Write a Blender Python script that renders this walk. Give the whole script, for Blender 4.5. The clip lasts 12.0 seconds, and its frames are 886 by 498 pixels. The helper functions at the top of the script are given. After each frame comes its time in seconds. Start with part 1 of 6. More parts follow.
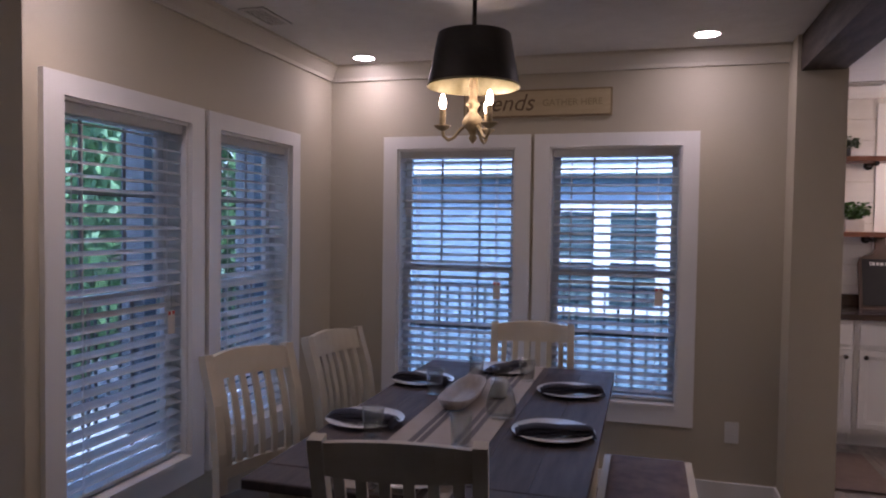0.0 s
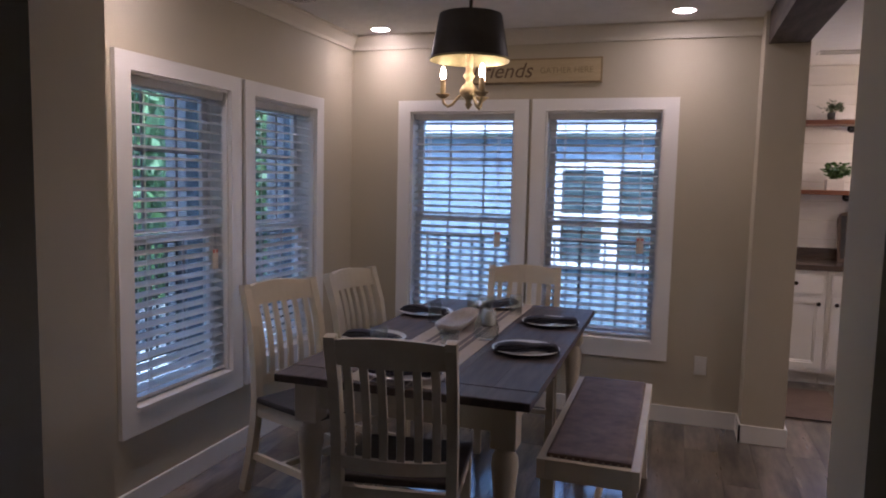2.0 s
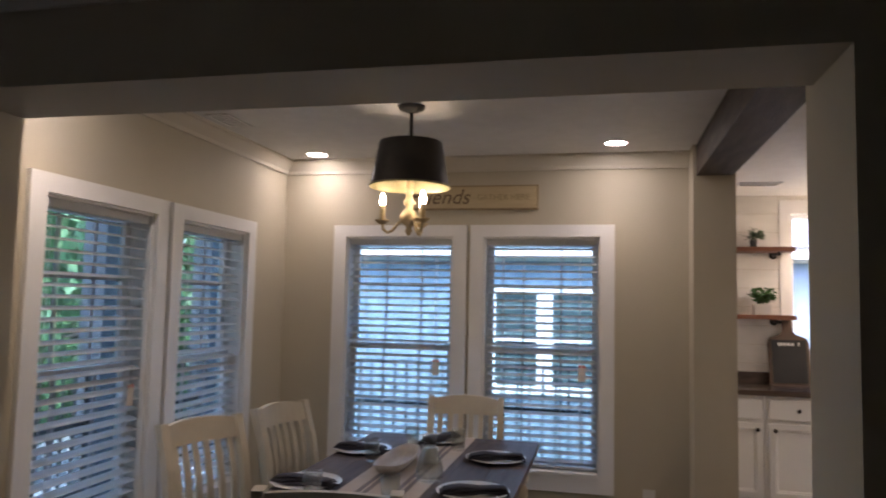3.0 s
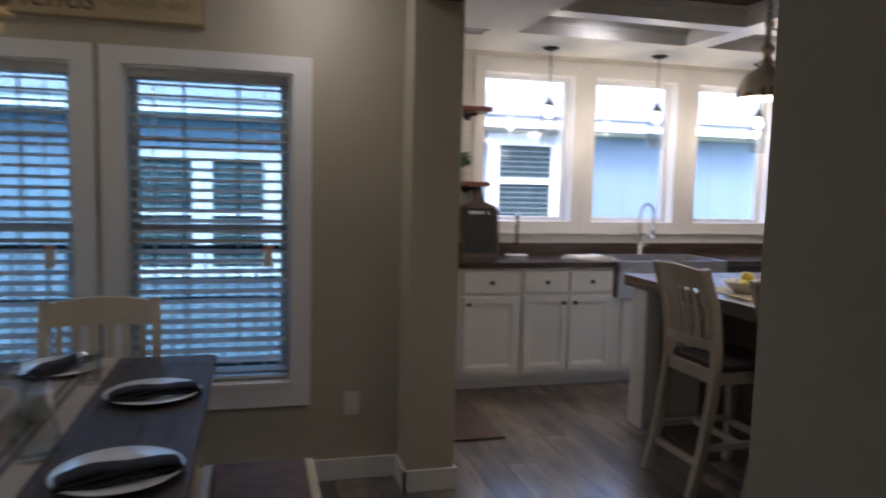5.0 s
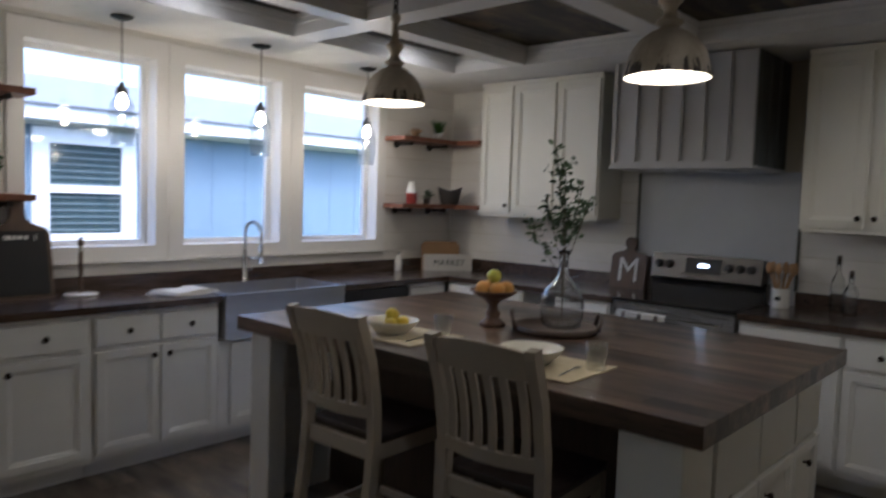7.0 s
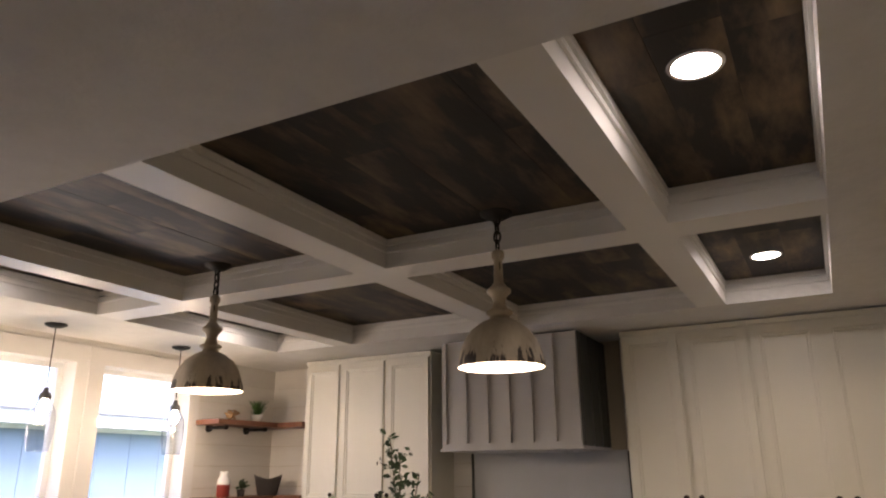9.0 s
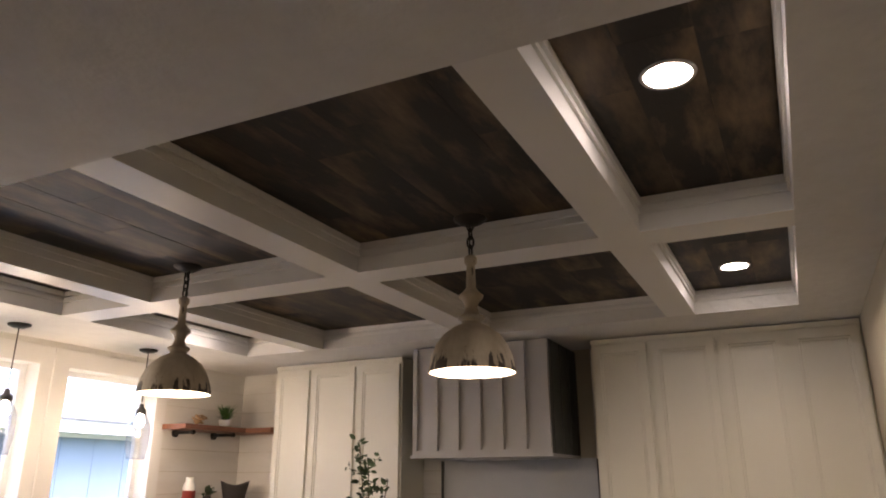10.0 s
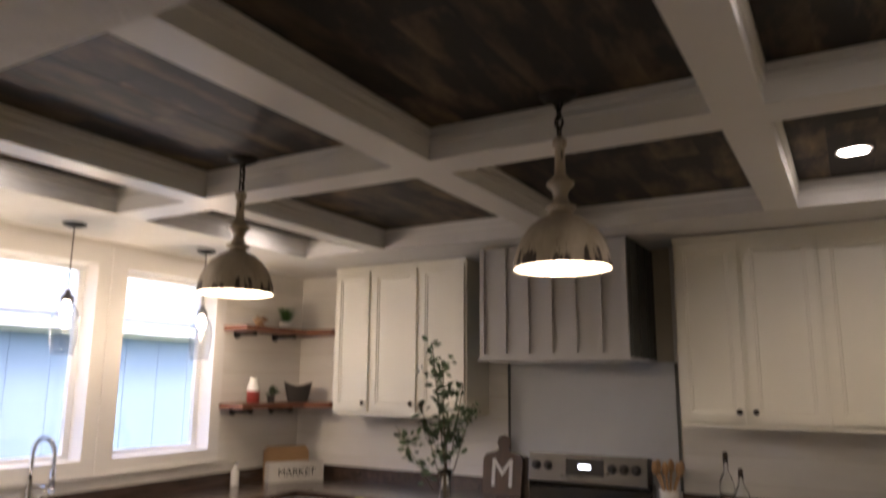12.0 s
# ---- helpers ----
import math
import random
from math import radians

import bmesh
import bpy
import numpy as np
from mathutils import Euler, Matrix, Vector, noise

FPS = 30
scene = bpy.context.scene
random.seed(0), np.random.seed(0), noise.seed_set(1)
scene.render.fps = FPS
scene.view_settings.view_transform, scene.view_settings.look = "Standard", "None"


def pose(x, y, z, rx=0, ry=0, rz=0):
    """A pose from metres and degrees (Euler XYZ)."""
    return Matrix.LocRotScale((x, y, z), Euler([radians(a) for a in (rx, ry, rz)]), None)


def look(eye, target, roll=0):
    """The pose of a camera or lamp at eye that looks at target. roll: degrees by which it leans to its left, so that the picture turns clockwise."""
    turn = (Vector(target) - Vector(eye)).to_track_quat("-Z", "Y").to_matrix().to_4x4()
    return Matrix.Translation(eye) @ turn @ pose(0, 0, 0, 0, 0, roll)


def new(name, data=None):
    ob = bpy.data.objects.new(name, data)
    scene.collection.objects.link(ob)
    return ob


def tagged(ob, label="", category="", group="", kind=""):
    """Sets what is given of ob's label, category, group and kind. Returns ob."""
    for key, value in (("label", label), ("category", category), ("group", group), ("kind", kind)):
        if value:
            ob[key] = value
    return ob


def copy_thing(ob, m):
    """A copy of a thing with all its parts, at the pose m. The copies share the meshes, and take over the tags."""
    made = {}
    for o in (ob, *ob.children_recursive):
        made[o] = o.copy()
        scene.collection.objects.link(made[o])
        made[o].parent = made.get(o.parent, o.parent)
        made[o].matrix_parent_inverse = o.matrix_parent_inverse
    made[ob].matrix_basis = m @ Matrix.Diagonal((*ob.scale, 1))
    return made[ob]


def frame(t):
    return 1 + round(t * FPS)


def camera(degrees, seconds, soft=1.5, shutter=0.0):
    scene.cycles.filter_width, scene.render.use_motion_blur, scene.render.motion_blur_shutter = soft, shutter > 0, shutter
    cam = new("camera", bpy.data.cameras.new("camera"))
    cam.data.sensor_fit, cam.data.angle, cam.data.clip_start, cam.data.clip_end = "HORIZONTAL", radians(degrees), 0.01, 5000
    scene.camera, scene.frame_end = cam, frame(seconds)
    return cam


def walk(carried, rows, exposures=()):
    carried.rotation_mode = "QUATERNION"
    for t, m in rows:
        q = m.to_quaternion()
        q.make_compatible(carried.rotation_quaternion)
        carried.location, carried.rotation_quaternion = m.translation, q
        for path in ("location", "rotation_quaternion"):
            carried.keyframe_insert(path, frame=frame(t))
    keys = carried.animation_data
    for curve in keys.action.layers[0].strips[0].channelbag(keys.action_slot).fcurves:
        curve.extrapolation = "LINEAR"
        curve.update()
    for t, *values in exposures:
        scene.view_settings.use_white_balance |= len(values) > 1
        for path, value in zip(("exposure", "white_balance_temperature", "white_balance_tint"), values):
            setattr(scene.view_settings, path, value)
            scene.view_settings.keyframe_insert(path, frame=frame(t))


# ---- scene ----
cam = camera(63.7, 12.0, soft=1.9, shutter=0.5)
PATH = [
    (0, (0.238, 0.579, 1.488), (-0.312, 2.501, 1.415), 0.8),
    (0.5, (0.266, 0.392, 1.477), (-0.265, 2.317, 1.36), 0.3),
    (1, (0.422, 0.227, 1.475), (-0.162, 2.134, 1.328), 1.0),
    (1.5, (0.506, 0.117, 1.473), (-0.123, 2.005, 1.278), 1.1),
    (2, (0.523, 0.103, 1.475), (-0.098, 1.995, 1.283), 1.3),
    (2.5, (0.486, 0.137, 1.501), (-0.078, 2.055, 1.554), 2.1),
    (2.7, (0.47, 0.155, 1.507), (-0.061, 2.077, 1.659), 2.0),
    (4.3, (0.279, 0.895, 1.502), (0.517, 2.88, 1.462), -0.0),
    (4.5, (0.277, 1.011, 1.492), (0.596, 2.983, 1.4), 0.3),
    (5, (0.243, 1.309, 1.456), (0.755, 3.233, 1.269), 1.4),
    (5.5, (0.262, 1.57, 1.471), (1.268, 3.28, 1.221), 2.0),
    (6, (0.4, 1.853, 1.463), (1.623, 3.414, 1.209), 1.2),
    (6.5, (0.5, 2.069, 1.468), (1.828, 3.546, 1.23), 1.9),
    (7, (0.571, 2.254, 1.509), (2.058, 3.585, 1.37), 1.9),
    (7.5, (0.616, 2.383, 1.545), (2.248, 3.537, 1.624), 0.8),
    (7.7, (0.637, 2.405, 1.556), (2.303, 3.497, 1.728), 0.1),
    (9.3, (0.724, 2.404, 1.626), (2.411, 3.27, 2.263), -0.2),
    (9.5, (0.721, 2.403, 1.622), (2.422, 3.242, 2.258), -0.2),
    (10, (0.728, 2.403, 1.609), (2.439, 3.232, 2.229), -0.1),
    (10.5, (0.776, 2.42, 1.608), (2.491, 3.283, 2.167), 0.2),
    (11, (0.829, 2.462, 1.629), (2.525, 3.356, 2.199), 0.3),
    (11.5, (0.869, 2.505, 1.618), (2.513, 3.475, 2.217), -0.2),
    (12, (0.936, 2.643, 1.621), (2.644, 3.618, 1.988), 0.4),
]
EXPOSURES = [(0.0, 3.15, 5600, 42), (1.0, 3.22, 5600, 38), (2.0, 3.45, 5800, 37), (2.6, 3.65, 6050, 31), (4.5, 3.05, 5650, 22), (5.5, 2.58, 5250, 18), (6.5, 2.36, 5150, 15), (7.5, 2.34, 5250, 17), (9.3, 3.22, 6400, 25), (12.0, 3.0, 6250, 24)]
walk(cam, [(t, look(eye, target, roll)) for t, eye, target, roll in PATH], EXPOSURES)
# ---- world and sun ----
world = bpy.data.worlds.new("sky")
scene.world = world
world.use_nodes = True
wn = world.node_tree
sky = wn.nodes.new("ShaderNodeTexSky")
sky.sky_type = "NISHITA"
sky.sun_disc = False
sky.sun_elevation, sky.sun_rotation = radians(66), radians(200)
sky.air_density, sky.dust_density = 1.2, 5.0
wn.links.new(sky.outputs[0], wn.nodes["Background"].inputs[0])
wn.nodes["Background"].inputs[1].default_value = 0.15
sun_data = bpy.data.lights.new("sun", "SUN")
sun_data.energy, sun_data.angle, sun_data.color = 0.9, radians(12), (1.0, 0.96, 0.9)
sun_ob = new("sun", sun_data)
sun_ob.matrix_world = look((0, 0, 20), (-1.4, 3.85, 10.8))


# ---- materials ----
def mat(name, col, rough=0.5, metal=0.0, col2=None, scale=6.0, stretch=(1, 1, 1), bump=0.0, bscale=60.0, vary=0.0, amount=0.5,
        glow=None, power=0.0, coat=0.0, island=False, seed=0.0, rvar=0.08, coat_rough=0.05):
    m = bpy.data.materials.new(name)
    m.use_nodes = True
    t = m.node_tree
    b = t.nodes["Principled BSDF"]
    b.inputs["Roughness"].default_value = rough
    b.inputs["Metallic"].default_value = metal
    b.inputs["Coat Weight"].default_value = coat
    b.inputs["Coat Roughness"].default_value = coat_rough
    coord = t.nodes.new("ShaderNodeTexCoord")
    mp = t.nodes.new("ShaderNodeMapping")
    mp.inputs["Scale"].default_value = stretch
    t.links.new(coord.outputs["Object"], mp.inputs["Vector"])
    vec = mp.outputs["Vector"]
    rnd = None
    if vary or island:
        src = t.nodes.new("ShaderNodeNewGeometry" if island else "ShaderNodeObjectInfo")
        rnd = src.outputs["Random Per Island" if island else "Random"]
        mul = t.nodes.new("ShaderNodeMath")
        mul.operation = "MULTIPLY"
        mul.inputs[1].default_value = 37.0
        t.links.new(rnd, mul.inputs[0])
        add = t.nodes.new("ShaderNodeVectorMath")
        add.operation = "ADD"
        t.links.new(vec, add.inputs[0])
        t.links.new(mul.outputs[0], add.inputs[1])
        vec = add.outputs[0]
    n1 = t.nodes.new("ShaderNodeTexNoise")
    n1.inputs["Scale"].default_value = scale
    n1.inputs["Detail"].default_value = 6.0
    n1.inputs["Roughness"].default_value = 0.62
    t.links.new(vec, n1.inputs["Vector"])
    ramp = t.nodes.new("ShaderNodeMapRange")
    ramp.inputs["From Min"].default_value = 0.5 - 0.25
    ramp.inputs["From Max"].default_value = 0.5 + 0.25
    t.links.new(n1.outputs[0], ramp.inputs["Value"])
    mix = t.nodes.new("ShaderNodeMix")
    mix.data_type = "RGBA"
    c2 = col2 or tuple(c * 0.88 for c in col)
    mix.inputs[6].default_value = (*col, 1)
    mix.inputs[7].default_value = (*c2, 1)
    fac = t.nodes.new("ShaderNodeMath")
    fac.operation = "MULTIPLY"
    fac.inputs[1].default_value = amount * 2 if col2 else 1.0
    fac.use_clamp = True
    t.links.new(ramp.outputs[0], fac.inputs[0])
    t.links.new(fac.outputs[0], mix.inputs[0])
    out = mix.outputs[2]
    if vary:
        hsv = t.nodes.new("ShaderNodeHueSaturation")
        mr = t.nodes.new("ShaderNodeMapRange")
        mr.inputs["To Min"].default_value = 1 - vary
        mr.inputs["To Max"].default_value = 1 + vary
        t.links.new(rnd, mr.inputs["Value"])
        t.links.new(mr.outputs[0], hsv.inputs["Value"])
        t.links.new(out, hsv.inputs["Color"])
        out = hsv.outputs[0]
    t.links.new(out, b.inputs["Base Color"])
    rr = t.nodes.new("ShaderNodeMapRange")
    rr.inputs["To Min"].default_value = max(0.02, rough - rvar)
    rr.inputs["To Max"].default_value = min(1.0, rough + rvar)
    t.links.new(n1.outputs[0], rr.inputs["Value"])
    t.links.new(rr.outputs[0], b.inputs["Roughness"])
    if bump:
        n2 = t.nodes.new("ShaderNodeTexNoise")
        n2.inputs["Scale"].default_value = bscale
        n2.inputs["Detail"].default_value = 3.0
        t.links.new(vec, n2.inputs["Vector"])
        bp = t.nodes.new("ShaderNodeBump")
        bp.inputs["Strength"].default_value = bump
        bp.inputs["Distance"].default_value = 0.004
        t.links.new(n2.outputs[0], bp.inputs["Height"])
        t.links.new(bp.outputs[0], b.inputs["Normal"])
    if glow:
        b.inputs["Emission Color"].default_value = (*glow, 1)
        b.inputs["Emission Strength"].default_value = power
    return m


def glass(name, tint=(0.90, 0.918, 0.914), edge=0.75, base=0.06):
    """Thin clear glass: see-through, with a mirror gloss that grows at glancing angles."""
    m = bpy.data.materials.new(name)
    m.use_nodes = True
    t = m.node_tree
    t.nodes.remove(t.nodes["Principled BSDF"])
    clear = t.nodes.new("ShaderNodeBsdfTransparent")
    clear.inputs["Color"].default_value = (*tint, 1)
    gloss = t.nodes.new("ShaderNodeBsdfGlossy")
    gloss.inputs["Roughness"].default_value = 0.03
    lw = t.nodes.new("ShaderNodeLayerWeight")
    lw.inputs["Blend"].default_value = 0.5
    pw = t.nodes.new("ShaderNodeMath")
    pw.operation = "POWER"
    pw.inputs[1].default_value = 4.0
    t.links.new(lw.outputs["Facing"], pw.inputs[0])
    fr = t.nodes.new("ShaderNodeMath")
    fr.operation = "MULTIPLY_ADD"
    fr.inputs[1].default_value, fr.inputs[2].default_value = edge, base
    t.links.new(pw.outputs[0], fr.inputs[0])
    mx = t.nodes.new("ShaderNodeMixShader")
    t.links.new(fr.outputs[0], mx.inputs[0])
    t.links.new(clear.outputs[0], mx.inputs[1])
    t.links.new(gloss.outputs[0], mx.inputs[2])
    t.links.new(mx.outputs[0], t.nodes["Material Output"].inputs["Surface"])
    return m


WALL = mat("greige_paint", (0.49, 0.44, 0.338), 0.7, bump=0.12, bscale=220, scale=1.3, col2=(0.46, 0.413, 0.315))
CROWN = mat("cream_crown_paint", (0.62, 0.575, 0.48), 0.5, bump=0.08, bscale=150, scale=2, col2=(0.58, 0.535, 0.44))
FADED = mat("faded_sign_print", (0.36, 0.28, 0.16), 0.8, scale=20)
SIGNEDGE = mat("tan_sign_edge", (0.30, 0.22, 0.12), 0.6, scale=8)
# Two-tone mottling puts the shading of the knockdown texture into the colour.
CEIL = mat("ceiling_paint", (0.74, 0.73, 0.71), 0.85, bump=1.0, bscale=26, scale=9.0, col2=(0.66, 0.65, 0.63))
TRIM = mat("white_trim_paint", (0.80, 0.79, 0.77), 0.42, bump=0.05, bscale=150, scale=3, col2=(0.76, 0.75, 0.72))
CASING = mat("window_casing_paint", (0.78, 0.77, 0.76), 0.4, bump=0.06, bscale=130, scale=3, col2=(0.74, 0.73, 0.71))
SASH = mat("white_vinyl", (0.80, 0.81, 0.83), 0.35, scale=4)
SLAT = mat("blind_slat_white", (0.66, 0.66, 0.65), 0.45, scale=9, vary=0.04, bump=0.04)
tr = SLAT.node_tree
thin, blend = tr.nodes.new("ShaderNodeBsdfTranslucent"), tr.nodes.new("ShaderNodeMixShader")
thin.inputs["Color"].default_value = (0.72, 0.74, 0.76, 1)
blend.inputs[0].default_value = 0.2
tr.links.new(tr.nodes["Principled BSDF"].outputs[0], blend.inputs[1])
tr.links.new(thin.outputs[0], blend.inputs[2])
tr.links.new(blend.outputs[0], tr.nodes["Material Output"].inputs["Surface"])
CORD = mat("blind_tape", (0.30, 0.32, 0.36), 0.8)
CABINET = mat("white_cabinet_paint", (0.76, 0.76, 0.74), 0.38, bump=0.05, bscale=120, scale=3, col2=(0.72, 0.71, 0.68))
CREAM = mat("cream_cabinet_paint", (0.76, 0.74, 0.66), 0.4, bump=0.06, bscale=120, scale=2.5, col2=(0.72, 0.70, 0.62))
SHIPLAP = mat("white_shiplap_paint", (0.76, 0.74, 0.70), 0.5, bump=0.10, bscale=90, scale=3, vary=0.025, stretch=(1, 1, 4))
HOODGREY = mat("grey_hood_paint", (0.48, 0.475, 0.475), 0.45, bump=0.10, bscale=80, scale=4, stretch=(1, 1, 0.3))
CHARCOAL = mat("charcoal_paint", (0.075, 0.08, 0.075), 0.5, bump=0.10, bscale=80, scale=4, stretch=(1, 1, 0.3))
SPLASH = mat("grey_backsplash", (0.50, 0.52, 0.55), 0.4, scale=2.0)
FLOORWOOD = mat("weathered_plank_floor", (0.30, 0.235, 0.18), 0.3, col2=(0.035, 0.026, 0.021), scale=2.0, stretch=(4.2, 0.8, 1), vary=0.4,
                amount=0.66, bump=0.06, bscale=18, rvar=0.10, coat=1.0, coat_rough=0.2)
FLOORWOOD.node_tree.nodes["Principled BSDF"].inputs["Coat IOR"].default_value = 2.1
FLOORSUB = mat("floor_underlay", (0.10, 0.085, 0.07), 0.8)
COUNTER = mat("dark_butcher_block", (0.16, 0.10, 0.066), 0.34, col2=(0.022, 0.015, 0.012), scale=3.4, stretch=(9.0, 0.9, 9.0), vary=0.75, amount=0.55,
              bump=0.02, bscale=30, coat=0.4, coat_rough=0.2)
COUNTERX = mat("dark_worktop", (0.10, 0.064, 0.046), 0.24, col2=(0.03, 0.02, 0.017), scale=3.0, stretch=(1.2, 9.0, 9.0), amount=0.6, bump=0.03, bscale=30, coat=0.7, coat_rough=0.2)
BEAMWOOD = mat("dark_rough_beam", (0.085, 0.055, 0.038), 0.7, col2=(0.03, 0.02, 0.015), scale=4, stretch=(6, 1.0, 6), amount=0.7, bump=0.6, bscale=26)
PANELWOOD = mat("coffer_plank", (0.21, 0.14, 0.072), 0.6, col2=(0.016, 0.013, 0.012), scale=2.0, stretch=(1.1, 3.4, 1), amount=0.85, bump=0.25,
                bscale=20, island=True, vary=0.45)
SHELFWOOD = mat("red_brown_shelf", (0.26, 0.105, 0.05), 0.45, col2=(0.13, 0.05, 0.028), scale=4, stretch=(1, 8, 8), bump=0.2, bscale=30)
TABLEWOOD = mat("dark_table_top", (0.085, 0.058, 0.049), 0.64, col2=(0.028, 0.023, 0.023), scale=3, stretch=(9, 1.0, 1), bump=0.1, bscale=30, vary=0.15)
SEATWOOD = mat("dark_seat", (0.045, 0.032, 0.027), 0.4, col2=(0.024, 0.018, 0.016), scale=5, stretch=(1, 5, 1), bump=0.08)
CHAIRWHITE = mat("antique_white_paint", (0.62, 0.56, 0.44), 0.45, col2=(0.50, 0.43, 0.31), scale=7, bump=0.12, bscale=60, amount=0.35)
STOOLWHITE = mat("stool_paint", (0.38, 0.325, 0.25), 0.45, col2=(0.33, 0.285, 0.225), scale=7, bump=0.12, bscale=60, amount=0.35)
LEATHER = mat("brown_bonded_leather", (0.17, 0.105, 0.08), 0.72, col2=(0.06, 0.04, 0.033), scale=11, bump=0.35, bscale=160)
STUD = mat("nailhead", (0.55, 0.45, 0.32), 0.3, 0.9)
BLACKMETAL = mat("black_metal", (0.03, 0.028, 0.027), 0.45, 0.6, scale=20)
SHADEMETAL = mat("dark_metal_shade", (0.065, 0.058, 0.05), 0.42, 0.5, scale=9, col2=(0.04, 0.036, 0.032), bump=0.08)
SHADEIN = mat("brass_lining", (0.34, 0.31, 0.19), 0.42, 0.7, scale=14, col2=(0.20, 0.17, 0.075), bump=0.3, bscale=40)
AGED = mat("distressed_ivory", (0.62, 0.50, 0.28), 0.5, 0.1, col2=(0.30, 0.21, 0.10), scale=22, bump=0.2, amount=0.5)
WORNMETAL = mat("distressed_tan_metal", (0.56, 0.49, 0.37), 0.5, 0.1, col2=(0.26, 0.20, 0.13), scale=16, stretch=(1, 1, 0.45), bump=0.3, bscale=60, amount=0.35)
WHITEENAMEL = mat("white_enamel", (0.72, 0.68, 0.57), 0.4, scale=8)
PANELSTEEL = mat("dark_brushed_steel", (0.17, 0.165, 0.16), 0.3, 1.0, scale=4, stretch=(1, 20, 1))
STEEL = mat("brushed_steel", (0.55, 0.55, 0.56), 0.28, 1.0, scale=4, stretch=(1, 1, 20))
SINKSTEEL = mat("satin_sink_steel", (0.55, 0.55, 0.56), 0.36, 0.9, scale=5, stretch=(1, 6, 6))
CHROME = mat("chrome", (0.68, 0.69, 0.71), 0.12, 1.0)
BLACKGLASS = mat("black_glass", (0.012, 0.012, 0.014), 0.12, coat=0.5)
BLACKPLASTIC = mat("black_plastic", (0.02, 0.02, 0.022), 0.4)
KNOBMAT = mat("oil_bronze", (0.03, 0.022, 0.018), 0.35, 0.7)
CHINA = mat("white_china", (0.80, 0.80, 0.78), 0.18, coat=0.4)
CREAMCHINA = mat("cream_stoneware", (0.72, 0.69, 0.60), 0.3, coat=0.3)
NAPKIN = mat("charcoal_linen", (0.032, 0.031, 0.040), 0.9, bump=0.5, bscale=220, scale=12)
RUNNER = mat("beige_runner", (0.46, 0.40, 0.335), 0.92, bump=0.4, bscale=240, scale=10)
BOWLWOOD = mat("limewashed_wood", (0.46, 0.42, 0.36), 0.6, col2=(0.30, 0.27, 0.24), scale=6, stretch=(6, 1, 6), bump=0.2, bscale=40)
RUNSTRIPE = mat("grey_runner_stripe", (0.17, 0.15, 0.145), 0.92, bump=0.4, bscale=240, scale=10)
PLACEMAT = mat("jute_placemat", (0.58, 0.50, 0.34), 0.9, bump=0.6, bscale=150, scale=14, col2=(0.46, 0.39, 0.25))
TRAYWOOD = mat("dark_tray_wood", (0.075, 0.05, 0.035), 0.55, col2=(0.04, 0.027, 0.02), scale=8, stretch=(1, 6, 1), bump=0.2)
PEDWOOD = mat("carved_wood", (0.15, 0.08, 0.045), 0.45, col2=(0.08, 0.042, 0.025), scale=12, bump=0.2)
LEMON = mat("lemon_skin", (0.72, 0.55, 0.04), 0.4, bump=0.3, bscale=200, scale=20)
APPLE = mat("green_apple_skin", (0.42, 0.50, 0.05), 0.3, scale=15, col2=(0.55, 0.50, 0.07))
PEACH = mat("orange_skin", (0.70, 0.30, 0.05), 0.45, bump=0.3, bscale=180, scale=12, col2=(0.62, 0.38, 0.10))
LEAF = mat("eucalyptus_leaf", (0.075, 0.12, 0.055), 0.55, col2=(0.045, 0.075, 0.035), scale=9, island=True, vary=0.35)
FERN = mat("bright_leaf", (0.06, 0.16, 0.03), 0.5, col2=(0.035, 0.09, 0.02), scale=9, island=True, vary=0.35)
STEMMAT = mat("plant_stem", (0.10, 0.075, 0.04), 0.7)
POTWHITE = mat("pale_pot", (0.62, 0.60, 0.56), 0.6, scale=10, bump=0.1)
POTDARK = mat("dark_basket", (0.05, 0.045, 0.042), 0.7, bump=0.5, bscale=70, scale=12)
SLATE = mat("chalkboard_slate", (0.016, 0.016, 0.017), 0.85, col2=(0.026, 0.026, 0.027), scale=6)
CHALK = mat("chalk_white", (0.72, 0.72, 0.70), 0.9)
BOARDWOOD = mat("brown_board_wood", (0.10, 0.058, 0.034), 0.5, col2=(0.05, 0.03, 0.02), scale=6, stretch=(6, 6, 1), bump=0.15)
SIGNWOOD = mat("cream_sign_board", (0.58, 0.47, 0.28), 0.6, col2=(0.47, 0.37, 0.21), scale=5, stretch=(1, 1, 7), bump=0.2)
SIGNDARK = mat("brown_sign_edge", (0.17, 0.11, 0.06), 0.6, scale=8)
BOARDLIGHT = mat("pale_wood", (0.42, 0.26, 0.13), 0.5, col2=(0.32, 0.19, 0.09), scale=6, stretch=(1, 1, 6))
PLATEWHITE = mat("white_plastic", (0.72, 0.71, 0.68), 0.35)
PAPER = mat("paper_tag", (0.70, 0.62, 0.52), 0.85)
TAGRED = mat("red_print", (0.50, 0.06, 0.05), 0.8)
TOWEL = mat("white_towel", (0.72, 0.72, 0.70), 0.95, bump=0.6, bscale=160, scale=10)
RUG = mat("brown_rug", (0.15, 0.105, 0.085), 0.95, col2=(0.10, 0.07, 0.058), bump=0.8, bscale=180, scale=9)
REDGLAZE = mat("red_glaze", (0.28, 0.045, 0.035), 0.3)
GLASS = mat("clear_glass", (0.96, 0.975, 0.97), 0.02, rvar=0.0)
GLASS.node_tree.nodes["Principled BSDF"].inputs["Transmission Weight"].default_value = 1.0
GLASS.node_tree.nodes["Principled BSDF"].inputs["IOR"].default_value = 1.46
